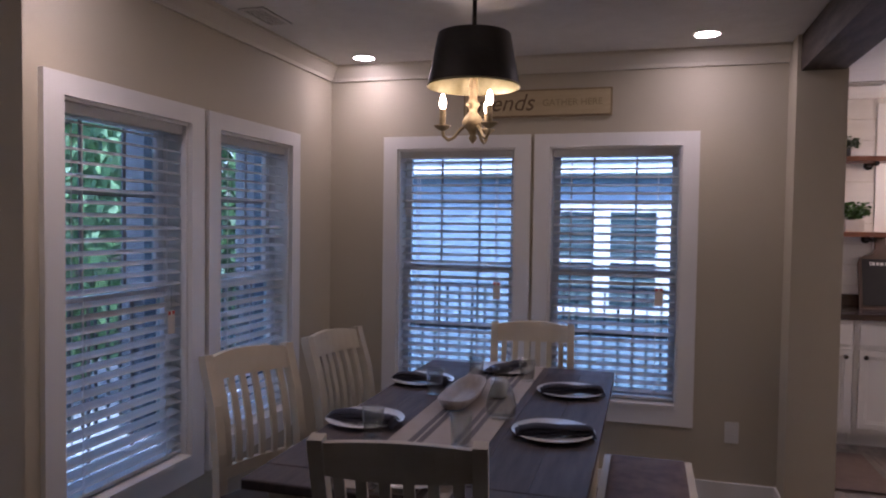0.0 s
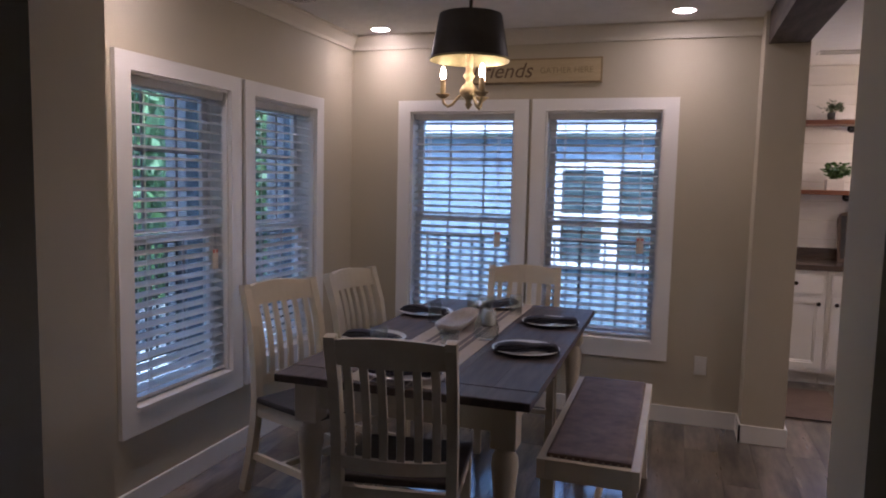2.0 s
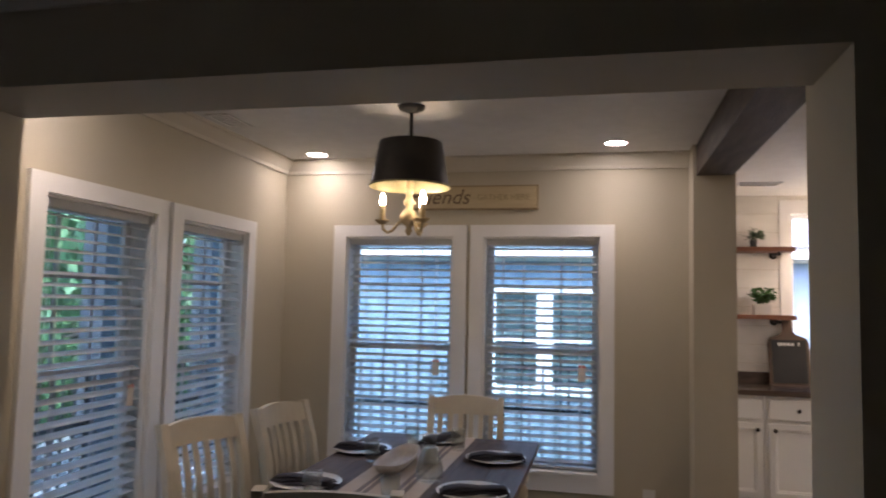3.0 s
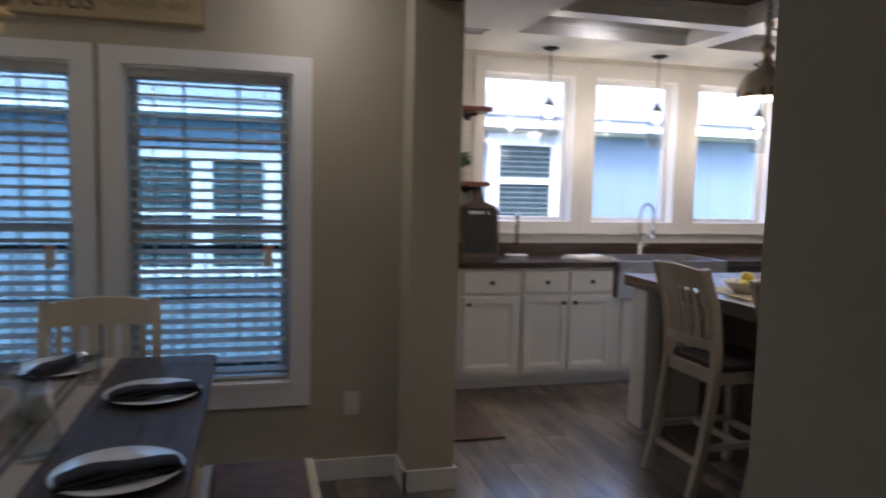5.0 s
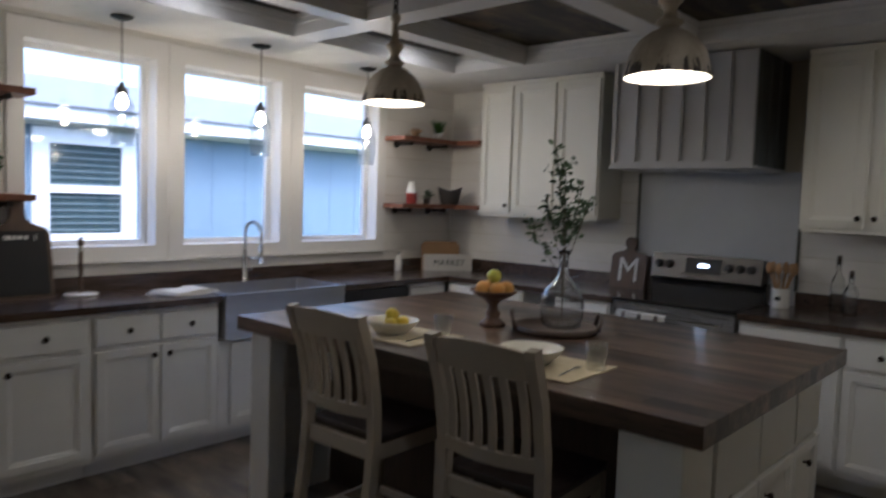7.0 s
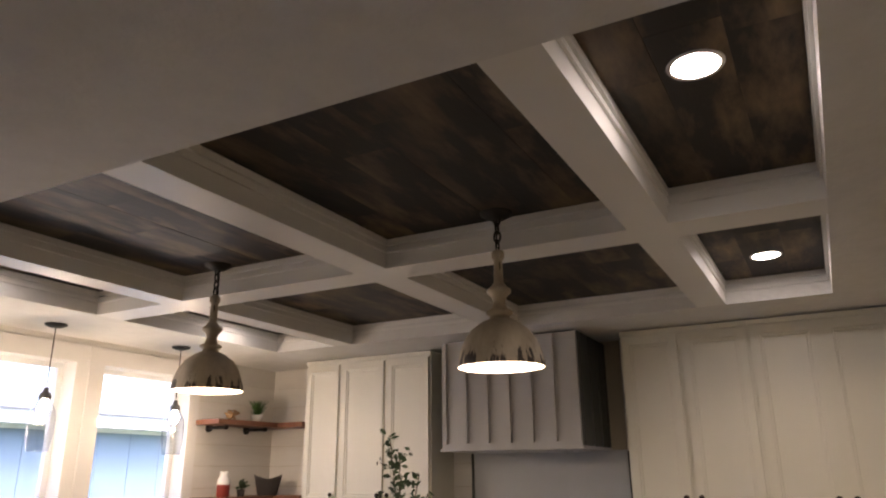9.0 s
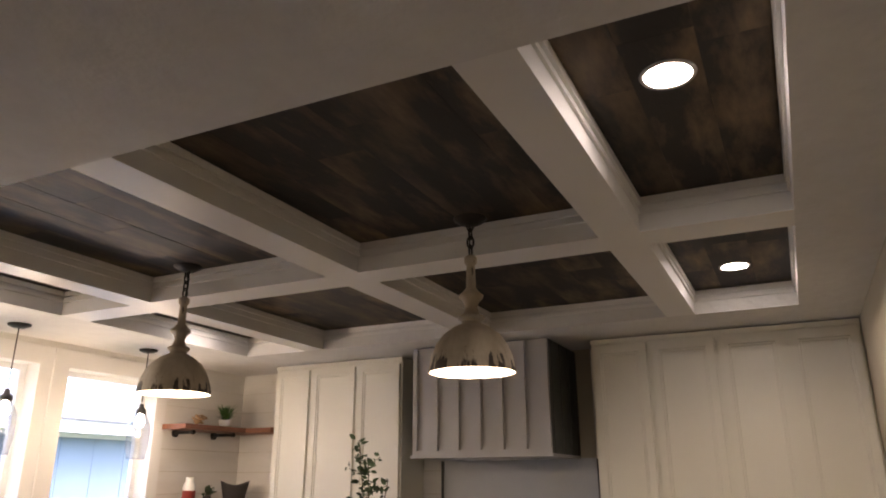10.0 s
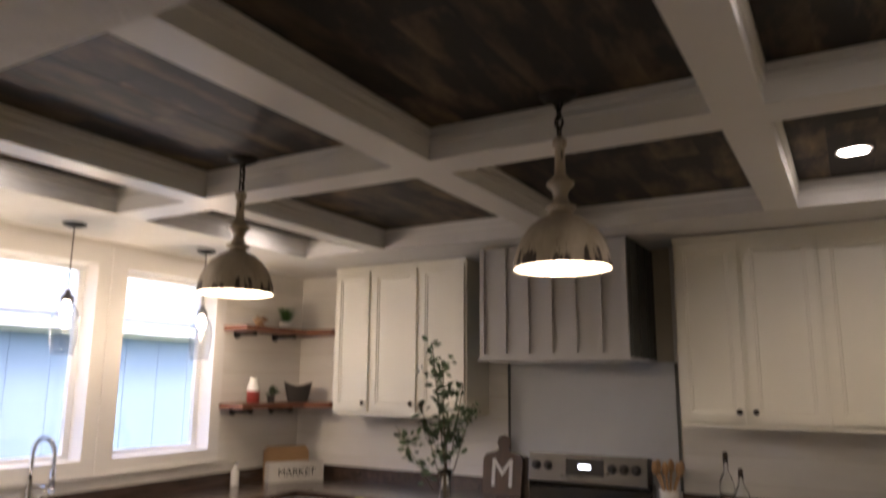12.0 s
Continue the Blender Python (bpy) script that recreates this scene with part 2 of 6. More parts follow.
THINGLASS = glass("tumbler_glass", (0.90, 0.918, 0.914), 0.8, 0.08)
# Dining panes: glass tinted darker than PANE to dim the light from outside.
TINTPANE = glass("dimming_pane", (0.66, 0.81, 0.86), 0.4, 0.03)
JARGLASS = glass("seeded_glass", (0.93, 0.945, 0.955), 0.85, 0.09)
PANE = glass("window_pane", (0.98, 0.99, 1.0), 0.4, 0.035)
SIDING = mat("blue_grey_siding", (0.18, 0.25, 0.32), 0.7, bump=0.2, bscale=40, scale=1.2, col2=(0.165, 0.232, 0.30), stretch=(3, 3, 0.4))
SHINGLE = mat("grey_shingle", (0.17, 0.18, 0.20), 0.9, bump=0.8, bscale=25, scale=6, col2=(0.12, 0.13, 0.14))
OUTWHITE = mat("white_exterior_trim", (0.78, 0.79, 0.80), 0.5, scale=4)
OUTSLAT = mat("far_blind_slat", (0.16, 0.21, 0.22), 0.6, scale=4)
OUTDARK = mat("dark_pane", (0.045, 0.07, 0.075), 0.1, scale=3)
POSTDARK = mat("dark_post_paint", (0.06, 0.07, 0.085), 0.6, scale=4)
DECK = mat("weathered_deck", (0.40, 0.42, 0.43), 0.8, scale=5, stretch=(6, 1, 1), vary=0.1, bump=0.2)
DRIVE = mat("grey_concrete", (0.21, 0.22, 0.23), 0.85, scale=2, bump=0.3, bscale=30, col2=(0.17, 0.175, 0.18))
GRASS = mat("grass", (0.065, 0.10, 0.038), 0.9, col2=(0.04, 0.065, 0.025), scale=3, bump=0.8, bscale=40)
TREELEAF = mat("tree_leaf", (0.085, 0.17, 0.055), 0.6, col2=(0.05, 0.11, 0.04), scale=3, island=True, vary=0.4)
BARK = mat("bark", (0.09, 0.07, 0.05), 0.9, scale=8, bump=0.6, bscale=20)
LAMPGLOW = mat("lamp_disc", (0.9, 0.88, 0.8), 0.5, glow=(1.0, 0.90, 0.74), power=9.0)
BULBGLOW = mat("candle_bulb", (0.9, 0.85, 0.7), 0.3, glow=(1.0, 0.80, 0.48), power=6.5)
PENDGLOW = mat("pendant_bulb", (0.9, 0.88, 0.8), 0.4, glow=(1.0, 0.88, 0.68), power=4.0)
JARBULB = mat("jar_bulb", (0.9, 0.88, 0.8), 0.3, glow=(1.0, 0.86, 0.62), power=7.0)
CLOCKGLOW = mat("oven_clock", (0.1, 0.1, 0.1), 0.3, glow=(0.8, 0.9, 1.0), power=1.2)



def worn_rim(m, z0, z1):
    """Dark worn runs that climb from a rim at height z0 and thin out towards z1."""
    t = m.node_tree
    b = t.nodes["Principled BSDF"]
    old = b.inputs["Base Color"].links[0].from_socket
    co = t.nodes.new("ShaderNodeTexCoord")
    mp = t.nodes.new("ShaderNodeMapping")
    mp.inputs["Scale"].default_value = (1, 1, 0.16)
    ns = t.nodes.new("ShaderNodeTexNoise")
    ns.inputs["Scale"].default_value, ns.inputs["Detail"].default_value = 42, 4
    sp = t.nodes.new("ShaderNodeSeparateXYZ")
    hr = t.nodes.new("ShaderNodeMapRange")
    for key, v in zip(("From Min", "From Max", "To Min", "To Max"), (z0, z1, 0.13, -0.14)):
        hr.inputs[key].default_value = v
    ad = t.nodes.new("ShaderNodeMath")
    st = t.nodes.new("ShaderNodeMapRange")
    st.inputs["From Min"].default_value, st.inputs["From Max"].default_value = 0.57, 0.62
    mx = t.nodes.new("ShaderNodeMix")
    mx.data_type = "RGBA"
    mx.inputs[7].default_value = (0.05, 0.038, 0.03, 1)
    t.links.new(co.outputs["Object"], mp.inputs["Vector"])
    t.links.new(mp.outputs[0], ns.inputs["Vector"])
    t.links.new(co.outputs["Object"], sp.inputs[0])
    t.links.new(sp.outputs["Z"], hr.inputs["Value"])
    t.links.new(ns.outputs[0], ad.inputs[0])
    t.links.new(hr.outputs[0], ad.inputs[1])
    t.links.new(ad.outputs[0], st.inputs["Value"])
    t.links.new(st.outputs[0], mx.inputs[0])
    t.links.new(old, mx.inputs[6])
    t.links.new(mx.outputs[2], b.inputs["Base Color"])


worn_rim(WORNMETAL, 1.977, 2.07)


# ---- mesh helpers ----
def bx(bm, x0, x1, y0, y1, z0, z1, bevel=0.0, m=None):
    vs = [bm.verts.new((x, y, z)) for x in (x0, x1) for y in (y0, y1) for z in (z0, z1)]
    if m is not None:
        for v in vs:
            v.co = m @ v.co
    fs = [bm.faces.new([vs[i] for i in q]) for q in ((0, 1, 3, 2), (4, 6, 7, 5), (0, 4, 5, 1), (2, 3, 7, 6), (0, 2, 6, 4), (1, 5, 7, 3))]
    if bevel:
        es = list({e for f in fs for e in f.edges})
        bmesh.ops.bevel(bm, geom=es, offset=bevel, segments=2, affect="EDGES", profile=0.6)
    return bm


def lathe(bm, prof, n=24, cx=0.0, cy=0.0, cap=False):
    """Turns (radius, z) pairs round the upright axis at (cx, cy)."""
    rings = []
    for r, z in prof:
        rings.append([bm.verts.new((cx + max(r, 1e-4) * math.cos(2 * math.pi * k / n), cy + max(r, 1e-4) * math.sin(2 * math.pi * k / n), z)) for k in range(n)])
    for a, b in zip(rings, rings[1:]):
        for k in range(n):
            f = bm.faces.new((a[k], a[(k + 1) % n], b[(k + 1) % n], b[k]))
            f.smooth = True
    if cap:
        bm.faces.new(list(reversed(rings[0])))
        bm.faces.new(rings[-1])
    return bm


def sweep(bm, pts, w, d=None, n=4, side=(1, 0, 0)):
    """A bar along pts: rectangular (n=4, w across side, d the other way) or round (n>4, radius w)."""
    pts = [Vector(p) for p in pts]
    rings = []
    for i, p in enumerate(pts):
        t = (pts[min(i + 1, len(pts) - 1)] - pts[max(i - 1, 0)]).normalized()
        s = Vector(side)
        s = s - t * s.dot(t)
        if s.length < 1e-4:
            s = t.orthogonal()
        s.normalize()
        u = t.cross(s)
        if n == 4:
            ring = [p + s * a * w / 2 + u * b * (d or w) / 2 for a, b in ((-1, -1), (1, -1), (1, 1), (-1, 1))]
        else:
            ring = [p + s * w * math.cos(2 * math.pi * k / n) + u * w * math.sin(2 * math.pi * k / n) for k in range(n)]
        rings.append([bm.verts.new(q) for q in ring])
    for a, b in zip(rings, rings[1:]):
        for k in range(n):
            f = bm.faces.new((a[k], a[(k + 1) % n], b[(k + 1) % n], b[k]))
            f.smooth = n > 4
    bm.faces.new(list(reversed(rings[0])))
    bm.faces.new(rings[-1])
    return bm


def ball(bm, c, r, squash=(1, 1, 1), n=12):
    m = Matrix.Translation(c) @ Matrix.Diagonal((r * squash[0], r * squash[1], r * squash[2], 1))
    out = bmesh.ops.create_uvsphere(bm, u_segments=n, v_segments=max(6, n // 2 + 1), radius=1.0, matrix=m)
    for v in out["verts"]:
        for f in v.link_faces:
            f.smooth = True
    return bm


def outline(bm, pts, y0, y1, m=None):
    """A flat board cut along the (x, z) outline pts, from y0 to y1."""
    a = [bm.verts.new((x, y0, z)) for x, z in pts]
    b = [bm.verts.new((x, y1, z)) for x, z in pts]
    bm.faces.new(a)
    bm.faces.new(list(reversed(b)))
    for k in range(len(pts)):
        j = (k + 1) % len(pts)
        bm.faces.new((a[j], a[k], b[k], b[j]))
    if m is not None:
        for v in a + b:
            v.co = m @ v.co
    return bm


def solid(name, bm, material, parent=None, label="", kind=""):
    bmesh.ops.recalc_face_normals(bm, faces=bm.faces[:])
    me = bpy.data.meshes.new(name)
    bm.to_mesh(me)
    bm.free()
    me.materials.append(material)
    ob = new(name, me)
    if parent is not None:
        ob.parent = parent
    return tagged(ob, label=label, kind=kind)


def part(name, bm, material, parent, label=""):
    return solid(name, bm, material, parent, label)


def B():
    return bmesh.new()


def thing(name, label, category, m=None, group=""):
    e = new(name)
    e.empty_display_size = 0.1
    if m is not None:
        e.matrix_world = m
    return tagged(e, label, category, group)


def structure(name, bm, material, label):
    return tagged(solid(name, bm, material), label, kind="structure")


def text(name, body, size, m, material, parent, depth=0.002, width=1.0):
    cu = bpy.data.curves.new(name, "FONT")
    cu.body, cu.size, cu.extrude, cu.align_x, cu.align_y = body, size, depth, "CENTER", "CENTER"
    tmp = new(name + "_src", cu)
    bpy.context.view_layer.update()
    me = bpy.data.meshes.new_from_object(tmp.evaluated_get(bpy.context.evaluated_depsgraph_get()))
    bpy.data.objects.remove(tmp)
    me.transform(m @ Matrix.Diagonal((width, 1, 1, 1)))
    me.materials.clear()
    me.materials.append(material)
    ob = new(name, me)
    ob.parent = parent
    return ob


def lamp(name, kind, at, energy, color, radius=0.04, m=None, spot=None, size=None):
    d = bpy.data.lights.new(name, kind)
    d.energy, d.color = energy, color
    if kind in ("POINT", "SPOT"):
        d.shadow_soft_size = radius
    if spot:
        d.spot_size, d.spot_blend = radians(spot), 1.0
    o = new(name, d)
    o.matrix_world = m if m is not None else Matrix.Translation(at)
    return o


# ---- plan ----
XL, YB, ZC = -1.67, 4.68, 2.44
YP0, YP1, XO0, XO1, ZH = 1.80, 2.10, -1.362, 0.935, 2.06
YPE, YKS = 2.16, 2.03
YK, XE, XKW = 6.48, 5.37, 1.16
T = 0.15
WARM = (1.0, 0.82, 0.55)
# ---- walls ----
WB = [(-1.224, -0.502), (-0.306, 0.412)]
WL = [(2.54, 3.24), (3.452, 4.142)]
WZ0, WZ1 = 0.485, 1.928
VZ0, VZ1 = 0.445, 1.90
bm = B()
xs = [XL - T, WB[0][0], WB[0][1], WB[1][0], WB[1][1], 0.93]
bx(bm, xs[0], xs[5], YB, YB + T, 0, WZ0)
bx(bm, xs[0], xs[5], YB, YB + T, WZ1, ZC + 0.2)
for a, b in ((0, 1), (2, 3), (4, 5)):
    bx(bm, xs[a], xs[b], YB, YB + T, WZ0, WZ1)
wall_north = structure("wall_north", bm, WALL, "greige painted dining wall with two windows")
bm = B()
ys = [YP1 - 0.4, WL[0][0], WL[0][1], WL[1][0], WL[1][1], YB]
bx(bm, XL - T, XL, ys[0], ys[5], 0, VZ0)
bx(bm, XL - T, XL, ys[0], ys[5], VZ1, ZC + 0.2)
for a, b in ((0, 1), (2, 3), (4, 5)):
    bx(bm, XL - T, XL, ys[a], ys[b], VZ0, VZ1)
structure("wall_west", bm, WALL, "greige painted dining wall with two windows")
# the wide cased opening between the living side and the dining corner
bm = B()
bx(bm, -4.0, XO0, YP0, YP1, 0, ZC + 0.2)
structure("wall_opening_west", bm, WALL, "greige painted wall end beside the wide opening")
bm = B()
bx(bm, XO1, 1.165, YP0, YPE, 0, ZC + 0.2)
bx(bm, 1.165, XE + T, YP0, YKS, 0, ZC + 0.2)
structure("wall_opening_east", bm, WALL, "greige painted wall end between dining and kitchen")
bm = B()
bx(bm, XO0, XO1, YP0, YP1, ZH, ZC + 0.2)
structure("wall_header", bm, WALL, "greige painted header over the wide opening")
# kitchen west wall; its south end is the pilaster that carries the beam
bm = B()
bx(bm, 0.93, XKW, 4.47, YK + T, 0, ZC + 0.2)
wall_pilaster = structure("wall_kitchen_west", bm, WALL, "greige painted wall end carrying the dark beam")
KW = [(1.905, 2.65), (2.81, 3.55), (3.725, 4.47)]
KZ0, KZ1 = 1.157, 2.302
bm = B()
kx = [XKW] + [v for w in KW for v in w] + [XE]
bx(bm, XKW, XE + T, YK, YK + T, 0, KZ0)
bx(bm, XKW, XE + T, YK, YK + T, KZ1, ZC + 0.2)
for a, b in ((0, 1), (2, 3), (4, 5), (6, 7)):
    bx(bm, kx[a], kx[b], YK, YK + T, KZ0, KZ1)
wall_kn = structure("wall_kitchen_north", bm, WALL, "white shiplap kitchen wall with three windows")
bm = B()
bx(bm, XE, XE + T, YKS, YK, 0, ZC + 0.2)
wall_ke = structure("wall_kitchen_east", bm, WALL, "white shiplap kitchen wall behind the range")
bm = B()
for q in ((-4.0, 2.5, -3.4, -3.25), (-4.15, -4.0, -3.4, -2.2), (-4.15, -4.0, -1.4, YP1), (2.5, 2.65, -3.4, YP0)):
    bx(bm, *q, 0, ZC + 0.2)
# Unseen opening in the west wall, added to brighten the living side with daylight.
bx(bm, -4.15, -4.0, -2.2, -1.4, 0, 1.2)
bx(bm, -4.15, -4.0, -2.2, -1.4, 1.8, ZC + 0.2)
structure("wall_living", bm, WALL, "plain greige walls of the living side with an added daylight opening")

# ---- floors ----
bm = B()
bx(bm, -4.0, 2.5, -3.3, YP0, -0.06, -0.009)
bx(bm, XL - T, XE, YP0, YP1, -0.06, -0.009)
bx(bm, XL - T, XE, YP1, YB + T, -0.06, -0.009)
bx(bm, 0.93, XE, YB + T, YK + T, -0.06, -0.009)
floor = structure("floor", bm, FLOORSUB, "weathered brown wood plank floor")
bm = B()
bx(bm, -4.0, 2.5, -3.3, 0.6, -0.009, 0.0)
structure("floor_living", bm, FLOORWOOD, "weathered brown wood floor of the living side")

# ---- ceilings ----
bm = B()
bx(bm, -4.0, 2.6, -3.3, YP0, ZC, ZC + 0.2)
structure("ceiling_living", bm, CEIL, "white textured ceiling of the living side")
bm = B()
bx(bm, XL, 0.95, YP1, YB, ZC, ZC + 0.2)
structure("ceiling_dining", bm, CEIL, "white textured dining ceiling")
CX = [(1.91, 3.15), (3.32, 4.60)]
CY = [(2.32, 2.81), (2.955, 3.97), (4.13, 5.16), (5.30, 5.80)]
ZP = 2.565
bm = B()
rings = []
for z in (ZC, ZC + 0.2):
    for x0, x1, y0, y1 in ((0.95, XE, YKS, YK), (CX[0][0], CX[1][1], CY[0][0], CY[3][1])):
        rings.append([bm.verts.new((x, y, z)) for x, y in ((x0, y0), (x1, y0), (x1, y1), (x0, y1))])
for k in range(4):
    n = (k + 1) % 4
    for a, b in ((0, 1), (1, 3), (3, 2), (2, 0)):
        bm.faces.new((rings[a][k], rings[a][n], rings[b][n], rings[b][k]))
structure("ceiling_kitchen", bm, CEIL, "white textured kitchen ceiling round the coffers")
bm = B()
bx(bm, CX[0][1], CX[1][0], CY[0][0], CY[3][1], ZC, ZP)
for a, b in zip(CY, CY[1:]):
    for c in CX:
        bx(bm, c[0], c[1], a[1], b[0], ZC, ZP)
structure("ceiling_coffer_beams", bm, TRIM, "white painted beams of the coffered ceiling")
bm = B()
for c in CX:
    for a in CY:
        y = a[0]
        while y < a[1] - 0.001:
            y2 = min(y + 0.172, a[1])
            x = c[0] - random.uniform(0, 0.9)
            while x < c[1]:
                x2 = x + random.choice((0.8, 1.1, 1.3))
                bx(bm, max(x, c[0]), min(x2, c[1]) - 0.0004, y, y2 - 0.0006, ZP + random.uniform(0, 0.0012), ZP + 0.03)
                x = x2
            y = y2
structure("ceiling_planks", bm, PANELWOOD, "dark brown wood planks in the ceiling coffers")
bm = B()
bx(bm, CX[0][0] - 0.05, CX[1][1] + 0.05, CY[0][0] - 0.05, CY[3][1] + 0.05, ZP + 0.03, ZP + 0.08)
structure("ceiling_backing", bm, FLOORSUB, "dark backing above the coffer planks")
# stepped moulding inside the coffers
bm = B()
for c in CX:
    for a in CY:
        for z0, z1, d in ((ZC + 0.065, ZC + 0.08, 0.010), (ZP - 0.028, ZP - 0.002, 0.014)):
            bx(bm, c[0] + 0.001, c[0] + d, a[0] + 0.001, a[1] - 0.001, z0, z1)
            bx(bm, c[1] - d, c[1] - 0.001, a[0] + 0.001, a[1] - 0.001, z0, z1)
            bx(bm, c[0] + d, c[1] - d, a[0] + 0.001, a[0] + d, z0, z1)
            bx(bm, c[0] + d, c[1] - d, a[1] - d, a[1] - 0.001, z0, z1)
structure("trim_coffers", bm, TRIM, "white step moulding in the ceiling coffers")


# ---- crown, baseboards, beam ----
def crown(name, p, q, inward, h=0.09, d=0.07):
    bm = B()
    prof = [(0.0, -h), (0.012, -h), (0.018, -h + 0.02), (d * 0.55, -0.045), (d - 0.012, -0.02), (d, -0.014), (d, 0.0), (0.0, 0.0)]
    a, b = [], []
    for o, z in prof:
        a.append(bm.verts.new((p[0] + inward[0] * o, p[1] + inward[1] * o, ZC - 0.001 + z)))
        b.append(bm.verts.new((q[0] + inward[0] * o, q[1] + inward[1] * o, ZC - 0.001 + z)))
    bm.faces.new(a), bm.faces.new(list(reversed(b)))
    for k in range(len(prof)):
        j = (k + 1) % len(prof)
        bm.faces.new((a[j], a[k], b[k], b[j]))
    structure(name, bm, CROWN, "pale cream painted crown moulding")


crown("trim_crown_1", (XL, YB - 0.001), (0.93, YB - 0.001), (0, -1))
crown("trim_crown_2", (XL + 0.001, YP1), (XL + 0.001, YB), (1, 0))
crown("trim_crown_3", (-4.0, YP0 - 0.001), (2.5, YP0 - 0.001), (0, -1), 0.17, 0.12)
bm = B()
for q in ((XL + 0.001, 0.928, YB - 0.014, YB - 0.001), (XL + 0.001, XL + 0.014, YP1, YB - 0.014), (0.916, 0.929, 4.456, YB - 0.014),
          (0.916, XKW + 0.014, 4.456, 4.469), (XKW + 0.001, XKW + 0.014, 4.469, 5.818), (XO1 - 0.014, XO1 - 0.001, YP0, YPE)):
    bx(bm, *q, 0.002, 0.105)
structure("baseboard", bm, TRIM, "white painted baseboard")
bm = B()
bx(bm, 0.948, 1.148, YPE + 0.002, 4.468, 2.262, ZC - 0.002)
beam = structure("trim_beam", bm, BEAMWOOD, "dark rough-sawn wooden ceiling beam")


# ---- windows ----
def window(name, w, h, blind=True, label=""):
    """Sash window seen from inside, its opening from x=0 to w and z=0 to h, the room at negative y."""
    e = tagged(new(name), label, kind="structure")
    cw, d = 0.088, 0.022
    bm = B()
    bx(bm, -cw, 0, -d, 0, -0.097, h + 0.075)
    bx(bm, w, w + cw, -d, 0, -0.097, h + 0.075)
    bx(bm, 0, w, -d, 0, h, h + 0.075)
    bx(bm, 0, w, -d, 0, -0.097, -0.0)
    part("casing", bm, CASING, e, "white painted casing")
    bm = B()
    bx(bm, -0.0, 0.012, 0.001, 0.149, 0, h)
    bx(bm, w - 0.012, w, 0.001, 0.149, 0, h)
    bx(bm, 0.012, w - 0.012, 0.001, 0.149, h - 0.012, h)
    bx(bm, 0.012, w - 0.012, -0.03, 0.149, 0, 0.02)
    part("jamb", bm, CASING, e)
    mid = 0.73
    for nm, y, z0, z1 in (("lower_sash", 0.085, 0.02, mid + 0.02), ("upper_sash", 0.118, mid - 0.02, h - 0.012)):
        bm = B()
        s = 0.036
        bx(bm, 0.012, 0.012 + s, y, y + 0.03, z0, z1)
        bx(bm, w - 0.012 - s, w - 0.012, y, y + 0.03, z0, z1)
        bx(bm, 0.012 + s, w - 0.012 - s, y, y + 0.03, z0, z0 + s)
        bx(bm, 0.012 + s, w - 0.012 - s, y, y + 0.03, z1 - s, z1)
        p = part(nm, bm, SASH, e)
        bm = B()
        for k in (1, 2):
            x = w * k / 3
            bx(bm, x - 0.006, x + 0.006, y + 0.012, y + 0.02, z0 + s, z1 - s)
        zz = (z0 + z1) / 2 + 0.06
        if nm == "upper_sash":
            bx(bm, 0.012 + s, w - 0.012 - s, y + 0.0125, y + 0.0195, zz - 0.006, zz + 0.006)
        part("muntin", bm, CORD, p)
        bm = B()
        bx(bm, 0.03, w - 0.03, y + 0.022, y + 0.026, z0 + 0.02, z1 - 0.02)
        g = part("pane", bm, TINTPANE, p)
        g.visible_shadow = False
    return e


def blind(name, w, h, m):
    e = thing(name, "white open slatted window blind with a hanging tag", "blind", m, "window blinds")
    bm = B()
    bx(bm, 0.016, w - 0.016, 0.018, 0.07, h - 0.052, h - 0.012, 0.004)
    part("headrail", bm, SLAT, e)
    bm = B()
    bx(bm, 0.018, w - 0.018, 0.02, 0.068, 0.03, 0.046, 0.004)
    part("bottom_rail", bm, SLAT, e)
    n = 29
    me = None
    for k in range(n):
        z = 0.075 + (h - 0.15) * k / (n - 1)
        if me is None:
            bm = B()
            tilt = pose(0, 0.044, 0, 16)
            for a, b, zz in ((-0.024, -0.012, -0.0012), (-0.012, 0.012, 0.0), (0.012, 0.024, -0.0012)):
                bx(bm, 0.02, w - 0.02, a, b, zz, zz + 0.0028, m=tilt)
            s = part("slat", bm, SLAT, e)
            me = s.data
        else:
            s = new("slat", me)
            s.parent = e
        s.location = (0, 0, z)
    for x in (0.12, w - 0.12):
        bm = B()
        bx(bm, x - 0.002, x + 0.002, 0.0185, 0.020, 0.045, h - 0.075)
        bx(bm, x - 0.002, x + 0.002, 0.067, 0.0685, 0.045, h - 0.075)
        part("ladder_cord", bm, SLAT, e)
    return e


def hangtag(m):
    e = thing("paper_tag", "small paper tag with red print hanging on the blind cord", "tag", m, "paper tags")
    bm = B()
    bx(bm, -0.022, 0.022, 0, 0.0015, -0.10, 0.0)
    part("card", bm, PAPER, e)
    bm = B()
    bx(bm, -0.02, -0.006, -0.001, 0, -0.018, -0.003)
    bx(bm, 0.006, 0.02, -0.001, 0, -0.018, -0.003)
    part("print_bar", bm, TAGRED, e)
    bm = B()
    sweep(bm, [(0, 0.0008, 0), (0, 0.0008, 0.10)], 0.0012, n=5)
    part("string", bm, CORD, e)


